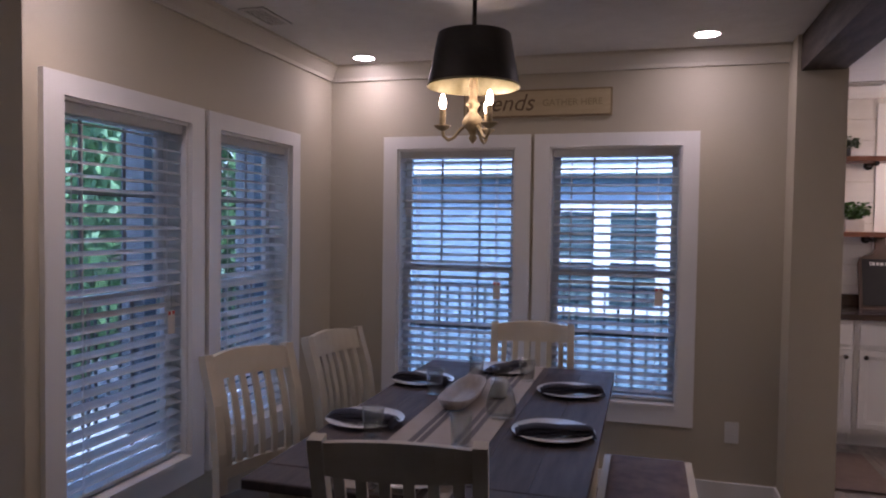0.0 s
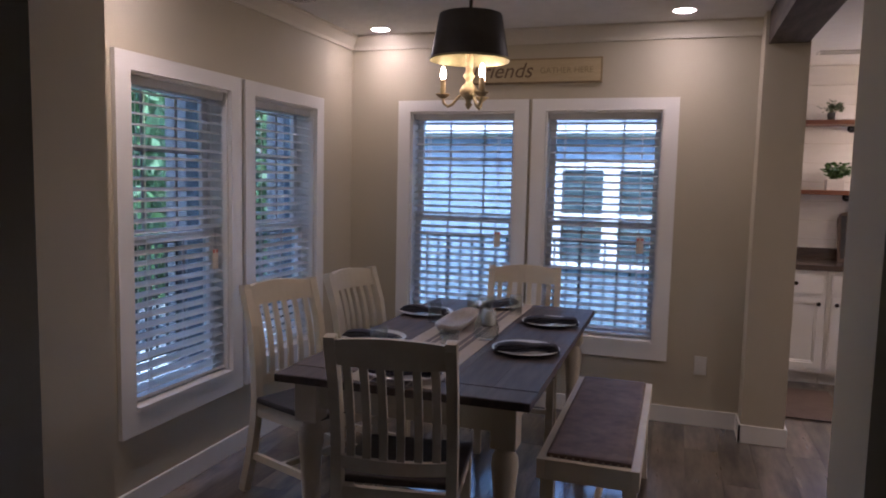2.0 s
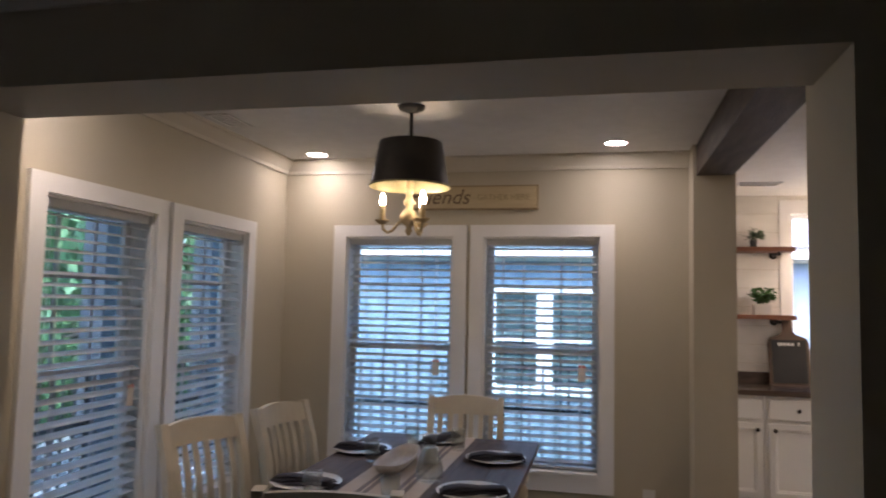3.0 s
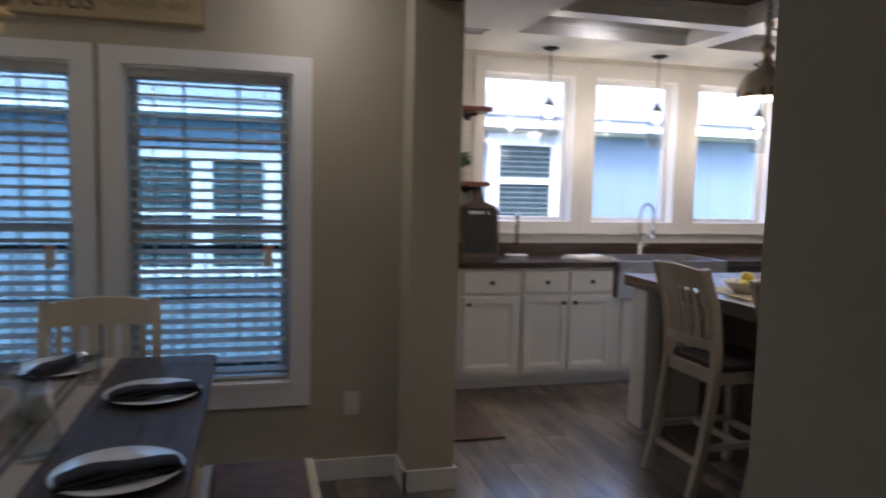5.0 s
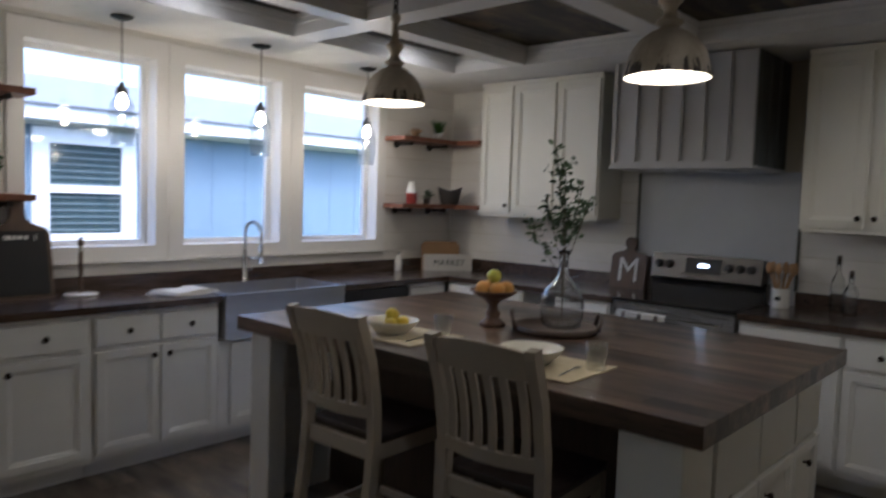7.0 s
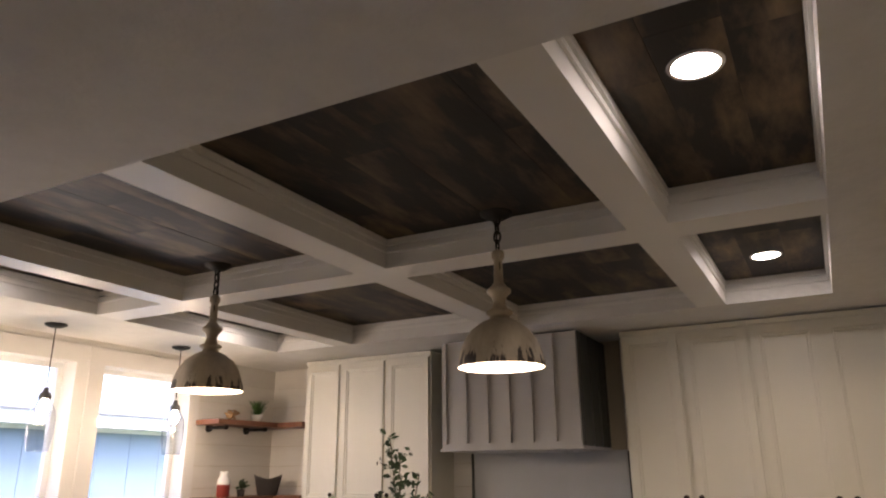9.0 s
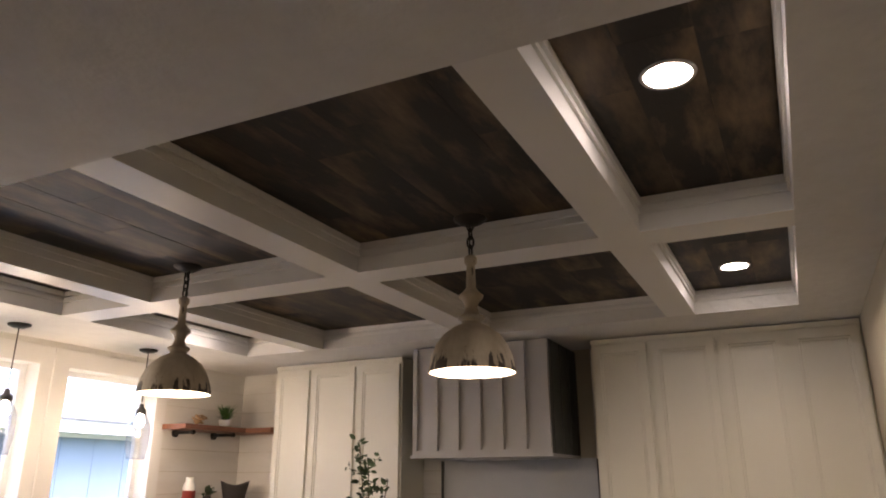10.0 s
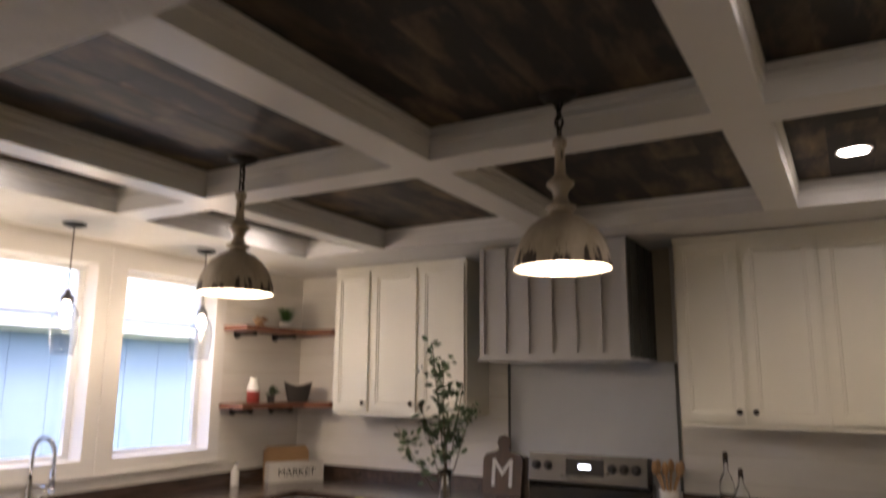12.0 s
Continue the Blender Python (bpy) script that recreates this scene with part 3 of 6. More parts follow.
k = 0
for x0, x1 in WB:
    k += 1
    m = pose(x0, YB, WZ0)
    window(f"window_{k}", x1 - x0, WZ1 - WZ0, label="white double-hung sash window onto the porch").matrix_world = m
    blind("window_blind", x1 - x0, WZ1 - WZ0, m)
    hangtag(m @ pose(x1 - x0 - 0.105, 0.006, 0.66))
for y0, y1 in WL:
    k += 1
    m = pose(XL, y0, VZ0, 0, 0, 90)
    window(f"window_{k}", y1 - y0, VZ1 - VZ0, label="white double-hung sash window onto the porch").matrix_world = m
    blind("window_blind", y1 - y0, VZ1 - VZ0, m)
    if k == 3:
        hangtag(m @ pose(y1 - y0 - 0.105, 0.006, 0.66))
for x0, x1 in KW:
    k += 1
    e = tagged(new(f"window_{k}"), "white fixed picture window over the kitchen counter", kind="structure")
    e.matrix_world = pose(x0, YK, KZ0)
    w, h = x1 - x0, KZ1 - KZ0
    bm = B()
    for q in ((0, 0.012, 0, h), (w - 0.012, w, 0, h), (0.012, w - 0.012, h - 0.012, h), (0.012, w - 0.012, 0, 0.014)):
        bx(bm, q[0], q[1], -0.018, 0.149, q[2], q[3])
    part("jamb", bm, CASING, e)
    bm = B()
    for q in ((0.012, 0.05, 0.014, h - 0.012), (w - 0.05, w - 0.012, 0.014, h - 0.012), (0.05, w - 0.05, h - 0.045, h - 0.012), (0.05, w - 0.05, 0.014, 0.045)):
        bx(bm, q[0], q[1], 0.10, 0.135, q[2], q[3])
    part("window_frame", bm, SASH, e)
    bm = B()
    bx(bm, 0.04, w - 0.04, 0.115, 0.119, 0.03, h - 0.03)
    part("pane", bm, PANE, e).visible_shadow = False
# boards between and round the kitchen windows
bm = B()
bx(bm, 1.83, 4.55, YK - 0.018, YK - 0.001, 1.075, KZ0)
bx(bm, 1.83, 4.55, YK - 0.018, YK - 0.001, KZ1, 2.40)
for a, b in ((1.83, KW[0][0]), (KW[0][1], KW[1][0]), (KW[1][1], KW[2][0]), (KW[2][1], 4.55)):
    bx(bm, a, b, YK - 0.018, YK - 0.001, KZ0, KZ1)
for a, b in ((KW[0][1], KW[1][0]), (KW[1][1], KW[2][0])):
    c = (a + b) / 2
    bx(bm, c - 0.012, c + 0.012, YK - 0.024, YK - 0.018, 1.08, 2.40)
bx(bm, 1.83, 4.55, YK - 0.030, YK - 0.018, 1.075, 1.095)
structure("trim_kitchen_windows", bm, CASING, "white painted boards round the kitchen windows")
# ---- outside ----
bm = B()
bx(bm, -60, 60, -40, 80, -1.2, -0.8)
structure("ground", bm, GRASS, "mown green lawn")
bm = B()
bx(bm, -14.5, -3.6, -20, 10.6, -0.81, -0.785)
structure("road", bm, DRIVE, "grey concrete driveway")
bm = B()
bx(bm, -3.4, XL - T, 1.6, 6.9, -0.25, -0.07)
bx(bm, XL - T, 0.93, YB + T, 6.9, -0.25, -0.07)
structure("porch_slab", bm, DECK, "pale weathered porch deck")
rail = thing("porch_railing", "black metal porch railing with thin balusters", "railing", pose(0, 0, -0.07))
bm = B()
for z in (0.12, 0.62, 1.0):
    bx(bm, -3.3, 0.93, 6.72, 6.75, z, z + 0.03)
    bx(bm, -3.315, -3.285, 1.7, 6.72, z, z + 0.03)
part("rail", bm, BLACKMETAL, rail)
pts = [(-3.2 + 0.115 * i, 6.735) for i in range(36)] + [(-3.3, 1.75 + 0.115 * i) for i in range(43)]
me = None
for x, y in pts:
    if me is None:
        bm = B()
        bx(bm, -0.008, 0.008, -0.008, 0.008, 0.15, 1.0)
        o = part("baluster", bm, BLACKMETAL, rail)
        me = o.data
    else:
        o = new("baluster", me)
        o.parent = rail
    o.location = (x, y, 0)
for x, y in ((-3.3, 3.49), (-3.3, 4.97), (-3.3, 6.45)):
    p = thing("porch_post", "dark square porch post", "post", pose(x, y, -0.07), "porch posts")
    bm = B()
    bx(bm, -0.10, 0.10, -0.10, 0.10, 0, 2.79, 0.006)
    part("shaft", bm, POSTDARK, p)
    bm = B()
    bx(bm, -0.115, 0.115, -0.115, 0.115, 0, 0.18, 0.005)
    part("base", bm, POSTDARK, p)
bm = B()
bx(bm, -3.5, 0.93, YB + T, 6.95, 2.72, 2.80)
bx(bm, -3.5, XL - T, 1.4, YB + T, 2.72, 2.80)
structure("porch_roof", bm, OUTWHITE, "white porch ceiling")
YN = 9.2
nh = thing("neighbour_house", "blue-grey panelled house with white trim and grey shingle roof", "house", pose(0, YN, -0.8))
bm = B()
bx(bm, -3.4, 12, 0, 5, 0, 2.98)
hw = part("wall", bm, SIDING, nh)
bm = B()
for i in range(39):
    x = -3.4 + 0.4 * i
    bx(bm, x, x + 0.012, -0.006, 0, 0.3, 2.85)
part("batten", bm, SIDING, nh)
bm = B()
bx(bm, -3.8, 12.4, -0.2, -0.18, 2.89, 3.015)
bx(bm, -3.8, 12.4, -0.18, 0.0, 2.89, 2.92)
bx(bm, -3.4, 12.0, -0.02, 0, 2.85, 2.89)
part("fascia", bm, OUTWHITE, nh)
bm = B()
v = [bm.verts.new(c) for c in ((-3.9, -0.22, 3.03), (12.5, -0.22, 3.03), (12.5, 1.9, 3.56), (-3.9, 1.9, 3.56), (12.5, 5.4, 3.02), (-3.9, 5.4, 3.02),
                               (-3.9, -0.22, 3.012), (12.5, -0.22, 3.012), (12.5, 5.4, 3.0), (-3.9, 5.4, 3.0))]
for f in ((0, 1, 2, 3), (3, 2, 4, 5), (0, 6, 7, 1), (1, 7, 8, 4, 2), (5, 4, 8, 9), (0, 3, 5, 9, 6), (6, 9, 8, 7)):
    bm.faces.new([v[i] for i in f])
part("roof", bm, SHINGLE, nh)


def far_window(x, w, z0, z1, t=0.12):
    bm = B()
    for q in ((x - t, x, z0 - 0.1, z1 + t), (x + w, x + w + t, z0 - 0.1, z1 + t), (x, x + w, z1, z1 + t), (x, x + w, z0 - 0.1, z0),
              (x, x + w, (z0 + z1) / 2 - t / 4, (z0 + z1) / 2 + t / 4)):
        bx(bm, q[0], q[1], -0.04, 0, q[2], q[3])
    wd = part("window", bm, OUTWHITE, nh)
    bm = B()
    bx(bm, x, x + w, -0.012, -0.002, z0, z1)
    part("pane", bm, OUTDARK, wd)
    bm = B()
    for i in range(int((z1 - z0) / 0.06)):
        z = z0 + 0.03 + 0.06 * i
        bx(bm, x + 0.01, x + w - 0.01, -0.02, -0.013, z, z + 0.012)
    part("slats", bm, OUTSLAT, wd)


far_window(2.98, 0.645, 1.88, 2.70, 0.14)
far_window(-0.89, 0.513, 1.30, 2.44, 0.095)
far_window(-0.18, 0.514, 1.30, 2.44, 0.095)
bm = B()
bx(bm, 0.432, 0.72, -0.03, 0, 1.2, 2.535)
part("shutter", bm, OUTWHITE, nh, "white side panel")


def tree(x, y, h, r, seed):
    rnd = random.Random(seed)
    e = thing("tree", "leafy green tree beyond the porch", "tree", pose(x, y, -0.8), "garden trees")
    bm = B()
    sweep(bm, [(0, 0, 0), (0.05, 0.02, h * 0.3), (-0.04, 0.05, h * 0.6), (0, 0, h * 0.9)], 0.11, n=8)
    for i in range(7):
        a = rnd.uniform(0, 6.28)
        z = h * rnd.uniform(0.25, 0.7)
        sweep(bm, [(0, 0, z), (math.cos(a) * r * 0.4, math.sin(a) * r * 0.4, z + 0.4), (math.cos(a) * r * 0.8, math.sin(a) * r * 0.8, z + 0.6)], 0.035, n=6)
    part("trunk", bm, BARK, e)
    bm = B()
    for i in range(3600):
        u = Vector((rnd.gauss(0, 1), rnd.gauss(0, 1), rnd.gauss(0, 1))).normalized()
        c = Vector((u.x * r, u.y * r, h * 0.52 + u.z * h * 0.46)) * 1.0
        c = Vector((c.x * rnd.uniform(0.35, 1.1), c.y * rnd.uniform(0.35, 1.1), c.z + rnd.gauss(0, 0.12)))
        s = rnd.uniform(0.07, 0.14)
        q = Euler((rnd.uniform(0, 6), rnd.uniform(0, 6), rnd.uniform(0, 6))).to_matrix()
        bm.faces.new([bm.verts.new(c + q @ Vector(p)) for p in ((-s, 0, 0), (0, -s * 0.5, 0), (s, 0, 0), (0, s * 0.5, 0))])
    part("crown", bm, TREELEAF, e)


for i, q in enumerate(((-7.5, 2.6, 4.2, 1.5), (-8.5, 5.0, 5.0, 1.8), (-7.0, 7.6, 4.4, 1.6), (-9.5, 0.0, 5.0, 1.8), (-10.5, 9.0, 5.5, 2.0), (-10.0, 3.5, 5.0, 1.7), (-7.2, 11.4, 5.4, 1.7), (-5.4, 12.4, 5.0, 1.6), (-8.6, 13.5, 6.5, 2.0), (-5.0, 16.5, 6.0, 1.9), (-6.6, 15.0, 7.0, 2.0), (-10.5, 12.5, 6.0, 2.0), (-9.0, 10.8, 4.0, 1.6), (-6.2, 13.2, 4.5, 1.7))):
    tree(*q, i)
# ---- lamps ----
def downlight(x, y, z, energy, spot=140):
    e = thing("recessed_light", "lit round recessed ceiling light with white trim", "ceiling light", pose(x, y, z), "recessed lights")
    bm = B()
    lathe(bm, [(0.058, -0.003), (0.066, -0.005), (0.070, 0.0), (0.058, 0.001)], 32)
    part("trim_ring", bm, TRIM, e)
    bm = B()
    lathe(bm, [(0.0, -0.004), (0.045, -0.0035), (0.058, -0.002)], 32)
    part("lens", bm, LAMPGLOW, e)
    lamp("downlight_lamp", "SPOT", None, energy, WARM, 0.06, m=Matrix.Translation((x, y, z - 0.012)), spot=spot)


for x, y, p in ((-1.37, 4.47, 0.55), (0.50, 4.36, 1.2), (-1.385, 2.42, 2.2)):
    downlight(x, y, ZC, p, 104)
for x, y, p in ((2.36, 2.575, 1.5), (4.20, 2.57, 3.8), (2.45, 5.58, 2.0), (4.10, 5.58, 2.0)):
    downlight(x, y, ZP, p)


def dome_pendant(x, y):
    e = thing("dome_pendant", "distressed tan metal dome pendant lamp hanging over the island", "pendant lamp", pose(x, y, 0), "island pendants")
    zr = 1.977
    bm = B()
    lathe(bm, [(0.157, zr), (0.157, zr + 0.012), (0.153, zr + 0.03), (0.146, zr + 0.06), (0.130, zr + 0.10), (0.105, zr + 0.135), (0.070, zr + 0.162),
               (0.036, zr + 0.178), (0.034, zr + 0.19)], 40)
    part("dome", bm, WORNMETAL, e)
    bm = B()
    lathe(bm, [(0.154, zr + 0.001), (0.150, zr + 0.03), (0.140, zr + 0.06), (0.125, zr + 0.098), (0.10, zr + 0.13), (0.066, zr + 0.157), (0.0, zr + 0.17)], 40)
    part("lining", bm, WHITEENAMEL, e, "white enamel lining")
    bm = B()
    lathe(bm, [(0.034, zr + 0.186), (0.048, zr + 0.195), (0.05, zr + 0.204), (0.030, zr + 0.215), (0.022, zr + 0.24), (0.030, zr + 0.262), (0.044, zr + 0.274),
               (0.046, zr + 0.284), (0.028, zr + 0.30), (0.018, zr + 0.315), (0.016, zr + 0.40), (0.024, zr + 0.41), (0.024, zr + 0.43), (0.013, zr + 0.44)], 20)
    part("stem", bm, WORNMETAL, e)
    top = zr + 0.44
    for i in range(4):
        bm = B()
        ring = []
        for k in range(13):
            a = 2 * math.pi * k / 12
            p = Vector((0.013 * math.cos(a), 0, 0.023 * math.sin(a)))
            if i % 2:
                p = Vector((0, p.x, p.z))
            ring.append(p + Vector((0, 0, top + 0.018 + i * 0.034)))
        sweep(bm, ring, 0.004, n=6, side=(0.3, 0.3, 0.9))
        part("chain_link", bm, BLACKMETAL, e)
    bm = B()
    lathe(bm, [(0.0, ZP - 0.028), (0.03, ZP - 0.026), (0.062, ZP - 0.008), (0.064, ZP - 0.001)], 28)
    part("canopy", bm, BLACKMETAL, e)
    bm = B()
    sweep(bm, [(0.012, 0.01, top), (0.02, 0.012, top + 0.06), (0.01, 0.008, top + 0.11), (0, 0, ZP - 0.02)], 0.003, n=6)
    part("cable", bm, BLACKMETAL, e)
    bm = B()
    ball(bm, (0, 0, zr + 0.075), 0.052, n=16)
    part("bulb", bm, PENDGLOW, e, "lit bulb")
    lamp("pendant_lamp", "POINT", (x, y, zr + 0.012), 1.05, WARM, 0.05)


dome_pendant(3.075, 4.86)
dome_pendant(3.075, 3.425)


def glass_pendant(x, y):
    e = thing("glass_pendant", "small clear glass jar pendant lamp hanging at the sink windows", "pendant lamp", pose(x, y, 0), "sink pendants")
    bm = B()
    lathe(bm, [(0.0, ZC - 0.024), (0.03, ZC - 0.022), (0.058, ZC - 0.010), (0.06, ZC - 0.001)], 24)
    part("canopy", bm, BLACKMETAL, e)
    bm = B()
    sweep(bm, [(0, 0, ZC - 0.02), (0, 0, 2.10)], 0.0035, n=6)
    part("cord", bm, BLACKMETAL, e)
    bm = B()
    lathe(bm, [(0.005, 2.088), (0.013, 2.084), (0.016, 2.062), (0.030, 2.052), (0.034, 2.03), (0.031, 2.022)], 20)
    part("socket", bm, PANELSTEEL, e)
    bm = B()
    lathe(bm, [(0.033, 2.03), (0.044, 2.00), (0.064, 1.965), (0.070, 1.92), (0.068, 1.82), (0.058, 1.775), (0.056, 1.745), (0.0525, 1.745), (0.0545, 1.776),
               (0.0645, 1.822), (0.0665, 1.92), (0.0605, 1.963), (0.041, 1.997), (0.030, 2.026)], 28)
    g = part("jar", bm, JARGLASS, e, "clear glass jar")
    g.visible_shadow = False
    bm = B()
    lathe(bm, [(0.014, 2.024), (0.016, 2.014), (0.026, 1.995), (0.030, 1.975), (0.027, 1.957), (0.016, 1.943), (0.0, 1.938)], 20)
    part("bulb", bm, JARBULB, e, "lit bulb")
    lamp("jar_lamp", "POINT", (x, y, 1.905), 0.8, (1.0, 0.76, 0.45), 0.01)


for x in (2.313, 3.192, 4.095):
    glass_pendant(x, 6.195)

# chandelier over the table
CHX, CHY = -0.463, 3.45
ch = thing("chandelier", "brass candle chandelier under a dark metal drum shade", "chandelier", pose(CHX, CHY, 0))
bm = B()
lathe(bm, [(0.190, 2.050), (0.189, 2.054), (0.150, 2.258), (0.148, 2.262)], 44)
shade = part("shade", bm, SHADEMETAL, ch, "dark metal drum shade")
bm = B()
lathe(bm, [(0.188, 2.050), (0.148, 2.259)], 44)
part("lining", bm, SHADEIN, shade, "brass-coloured lining")
bm = B()
lathe(bm, [(0.192, 2.046), (0.194, 2.051), (0.192, 2.056), (0.188, 2.051), (0.192, 2.046)], 44)
part("rim", bm, SHADEIN, shade)
bm = B()
for k in range(3):
    a = 2 * math.pi * k / 3 + 0.5
    sweep(bm, [(0, 0, 2.27), (0.149 * math.cos(a), 0.149 * math.sin(a), 2.256)], 0.004, n=6)
part("spider", bm, BLACKMETAL, ch)
bm = B()
lathe(bm, [(0.0, ZC - 0.035), (0.02, ZC - 0.034), (0.06, ZC - 0.018), (0.066, ZC - 0.001)], 28)
part("canopy", bm, BLACKMETAL, ch)
bm = B()
sweep(bm, [(0, 0, ZC - 0.03), (0, 0, 2.10)], 0.009, n=8)
part("rod", bm, BLACKMETAL, ch)
bm = B()
lathe(bm, [(0.008, 2.12), (0.016, 2.09), (0.020, 2.04), (0.015, 2.0), (0.022, 1.985), (0.030, 1.975), (0.018, 1.962), (0.016, 1.945), (0.034, 1.925), (0.046, 1.905),
           (0.040, 1.885), (0.020, 1.868), (0.012, 1.85), (0.018, 1.84), (0.010, 1.825), (0.0, 1.815)], 20)
part("column", bm, AGED, ch, "turned ivory column")
for k in range(3):
    a = radians(195 + 120 * k)
    c, s = math.cos(a), math.sin(a)
    P = lambda r, z: (r * c, r * s, z)
    bm = B()
    sweep(bm, [P(0.02, 1.895), P(0.05, 1.875), P(0.078, 1.84), P(0.10, 1.83), P(0.120, 1.845), P(0.125, 1.875)], 0.007, n=8, side=(0, 0, 1))
    arm = part("arm", bm, AGED, ch)
    bm = B()
    lathe(bm, [(0.004, 1.866), (0.018, 1.872), (0.034, 1.885), (0.035, 1.889), (0.012, 1.888)], 18, 0.125 * c, 0.125 * s)
    part("drip_pan", bm, AGED, arm)
    bm = B()
    lathe(bm, [(0.013, 1.888), (0.013, 1.955), (0.008, 1.958)], 14, 0.125 * c, 0.125 * s)
    part("candle_sleeve", bm, AGED, arm)
    bm = B()
    lathe(bm, [(0.008, 1.958), (0.013, 1.970), (0.015, 1.98), (0.011, 2.0), (0.004, 2.016), (0.0, 2.02)], 14, 0.125 * c, 0.125 * s)
    part("bulb", bm, BULBGLOW, arm, "lit candle bulb")
    lamp("candle_lamp", "POINT", (CHX + 0.125 * c, CHY + 0.125 * s, 2.034), 0.055, (1.0, 0.84, 0.58), 0.008)
# ---- dining furniture ----
def chair(name, label, m, group, h=0.965, seat_z=0.47, w=0.43, paint=None, seatmat=None, stool=False):
    e = thing(name, label, "stool" if stool else "chair", m, group)
    paint = paint or CHAIRWHITE
    hw = w / 2
    sb, sf = -0.18, 0.24
    bend = seat_z
    for s in (-1, 1):
        bm = B()
        x = s * (hw - 0.02)
        sweep(bm, [(x, sb - 0.10, 0), (x, sb - 0.05, bend * 0.35), (x, sb - 0.012, bend * 0.75), (x, sb, bend), (x, sb - 0.006, bend + (h - bend) * 0.3),
                   (x, sb - 0.034, bend + (h - bend) * 0.65), (x, sb - 0.088, h - 0.01), (x, sb - 0.091, h + 0.012)], 0.036, 0.042)
        part("back_post", bm, paint, e)
        bm = B()
        bx(bm, s * (hw - 0.024) - 0.02, s * (hw - 0.024) + 0.02, sf - 0.045, sf - 0.005, 0, seat_z - 0.03, 0.004)
        part("front_leg", bm, paint, e)
    yb = lambda z: sb - 0.006 - 0.085 * max(0.0, (z - bend) / (h - bend)) ** 1.7
    # curved top rail and lower rail
    for nm, z0, z1, n in (("top_rail", h - 0.085, h, 8), ("lower_rail", bend + 0.075 if stool else bend + 0.045, bend + 0.12 if stool else bend + 0.09, 8)):
        bm = B()
        rows = []
        for k in range(n + 1):
            u = -1 + 2 * k / n
            x = u * (hw - 0.03)
            dip = 0.030 * (1 - u * u)
            arch = 0.018 * (1 - u * u) if nm == "top_rail" else 0
            rows.append([bm.verts.new(c) for c in ((x, yb(z0) - dip - 0.011, z0), (x, yb(z0) - dip + 0.011, z0), (x, yb(z1) - dip + 0.011, z1 + arch), (x, yb(z1) - dip - 0.011, z1 + arch))])
        for a, b in zip(rows, rows[1:]):
            for q in range(4):
                bm.faces.new((a[q], a[(q + 1) % 4], b[(q + 1) % 4], b[q]))
        bm.faces.new(list(reversed(rows[0]))), bm.faces.new(rows[-1])
        part(nm, bm, paint, e)
    ns = 6
    for k in range(ns):
        u = -0.78 + 1.56 * k / (ns - 1)
        x = u * (hw - 0.03)
        dip = 0.030 * (1 - u * u)
        bm = B()
        za, zb = bend + (0.10 if stool else 0.07), h - 0.06
        sweep(bm, [(x, yb(za + (zb - za) * t) - dip + 0.012 * math.sin(math.pi * t), za + (zb - za) * t) for t in (0, 0.25, 0.5, 0.75, 1)], 0.027, 0.012)
        part("back_slat", bm, paint, e)
    bm = B()
    bx(bm, -hw + 0.001, hw - 0.001, sb + 0.02, sf, seat_z - 0.022, seat_z + 0.006, 0.008)
    for v in bm.verts:
        if v.co.z > seat_z:
            v.co.z -= 0.008 * max(0, 1 - (v.co.x / hw) ** 2)
    part("seat", bm, seatmat or SEATWOOD, e, "dark brown seat")
    bm = B()
    bx(bm, -hw + 0.03, hw - 0.03, sf - 0.035, sf - 0.012, seat_z - 0.085, seat_z - 0.023)
    bx(bm, -hw + 0.03, hw - 0.03, sb - 0.01, sb + 0.012, seat_z - 0.085, seat_z - 0.023)
    for s in (-1, 1):
        x = s * (hw - 0.022)
        bx(bm, x - 0.011, x + 0.011, sb + 0.012, sf - 0.035, seat_z - 0.085, seat_z - 0.023)
    part("apron", bm, paint, e)
    zs = 0.22 if stool else 0.17
    for s in (-1, 1):
        bm = B()
        x = s * (hw - 0.022)
        bx(bm, x - 0.009, x + 0.009, sb - 0.03, sf - 0.03, zs, zs + 0.032)
        part("stretcher", bm, paint, e)
    bm = B()
    bx(bm, -hw + 0.03, hw - 0.03, -0.02, 0.0, zs + 0.004, zs + 0.03)
    part("stretcher", bm, paint, e)
    if stool:
        bm = B()
        bx(bm, -hw + 0.03, hw - 0.03, sb - 0.066, sb - 0.046, 0.14, 0.175)
        part("stretcher", bm, paint, e)
        bm = B()
        bx(bm, -hw + 0.03, hw - 0.03, sf - 0.034, sf - 0.014, 0.20, 0.235)
        part("stretcher", bm, paint, e)
    return e


LAB = "antique white slat-back dining chair"
c1 = chair("dining_chair", LAB + " at the end of the table", pose(-0.355, 2.407, 0, 0, 0, 9), "chairs round the table")
copy_thing(c1, pose(-0.29, 3.985, 0, 0, 0, 187))["label"] = LAB + " in front of the window"
copy_thing(c1, pose(-1.025, 2.983, 0, 0, 0, -111))["label"] = LAB + " turned away from the table"
copy_thing(c1, pose(-0.89, 3.56, 0, 0, 0, -101))["label"] = LAB + " tucked in beside the windows"

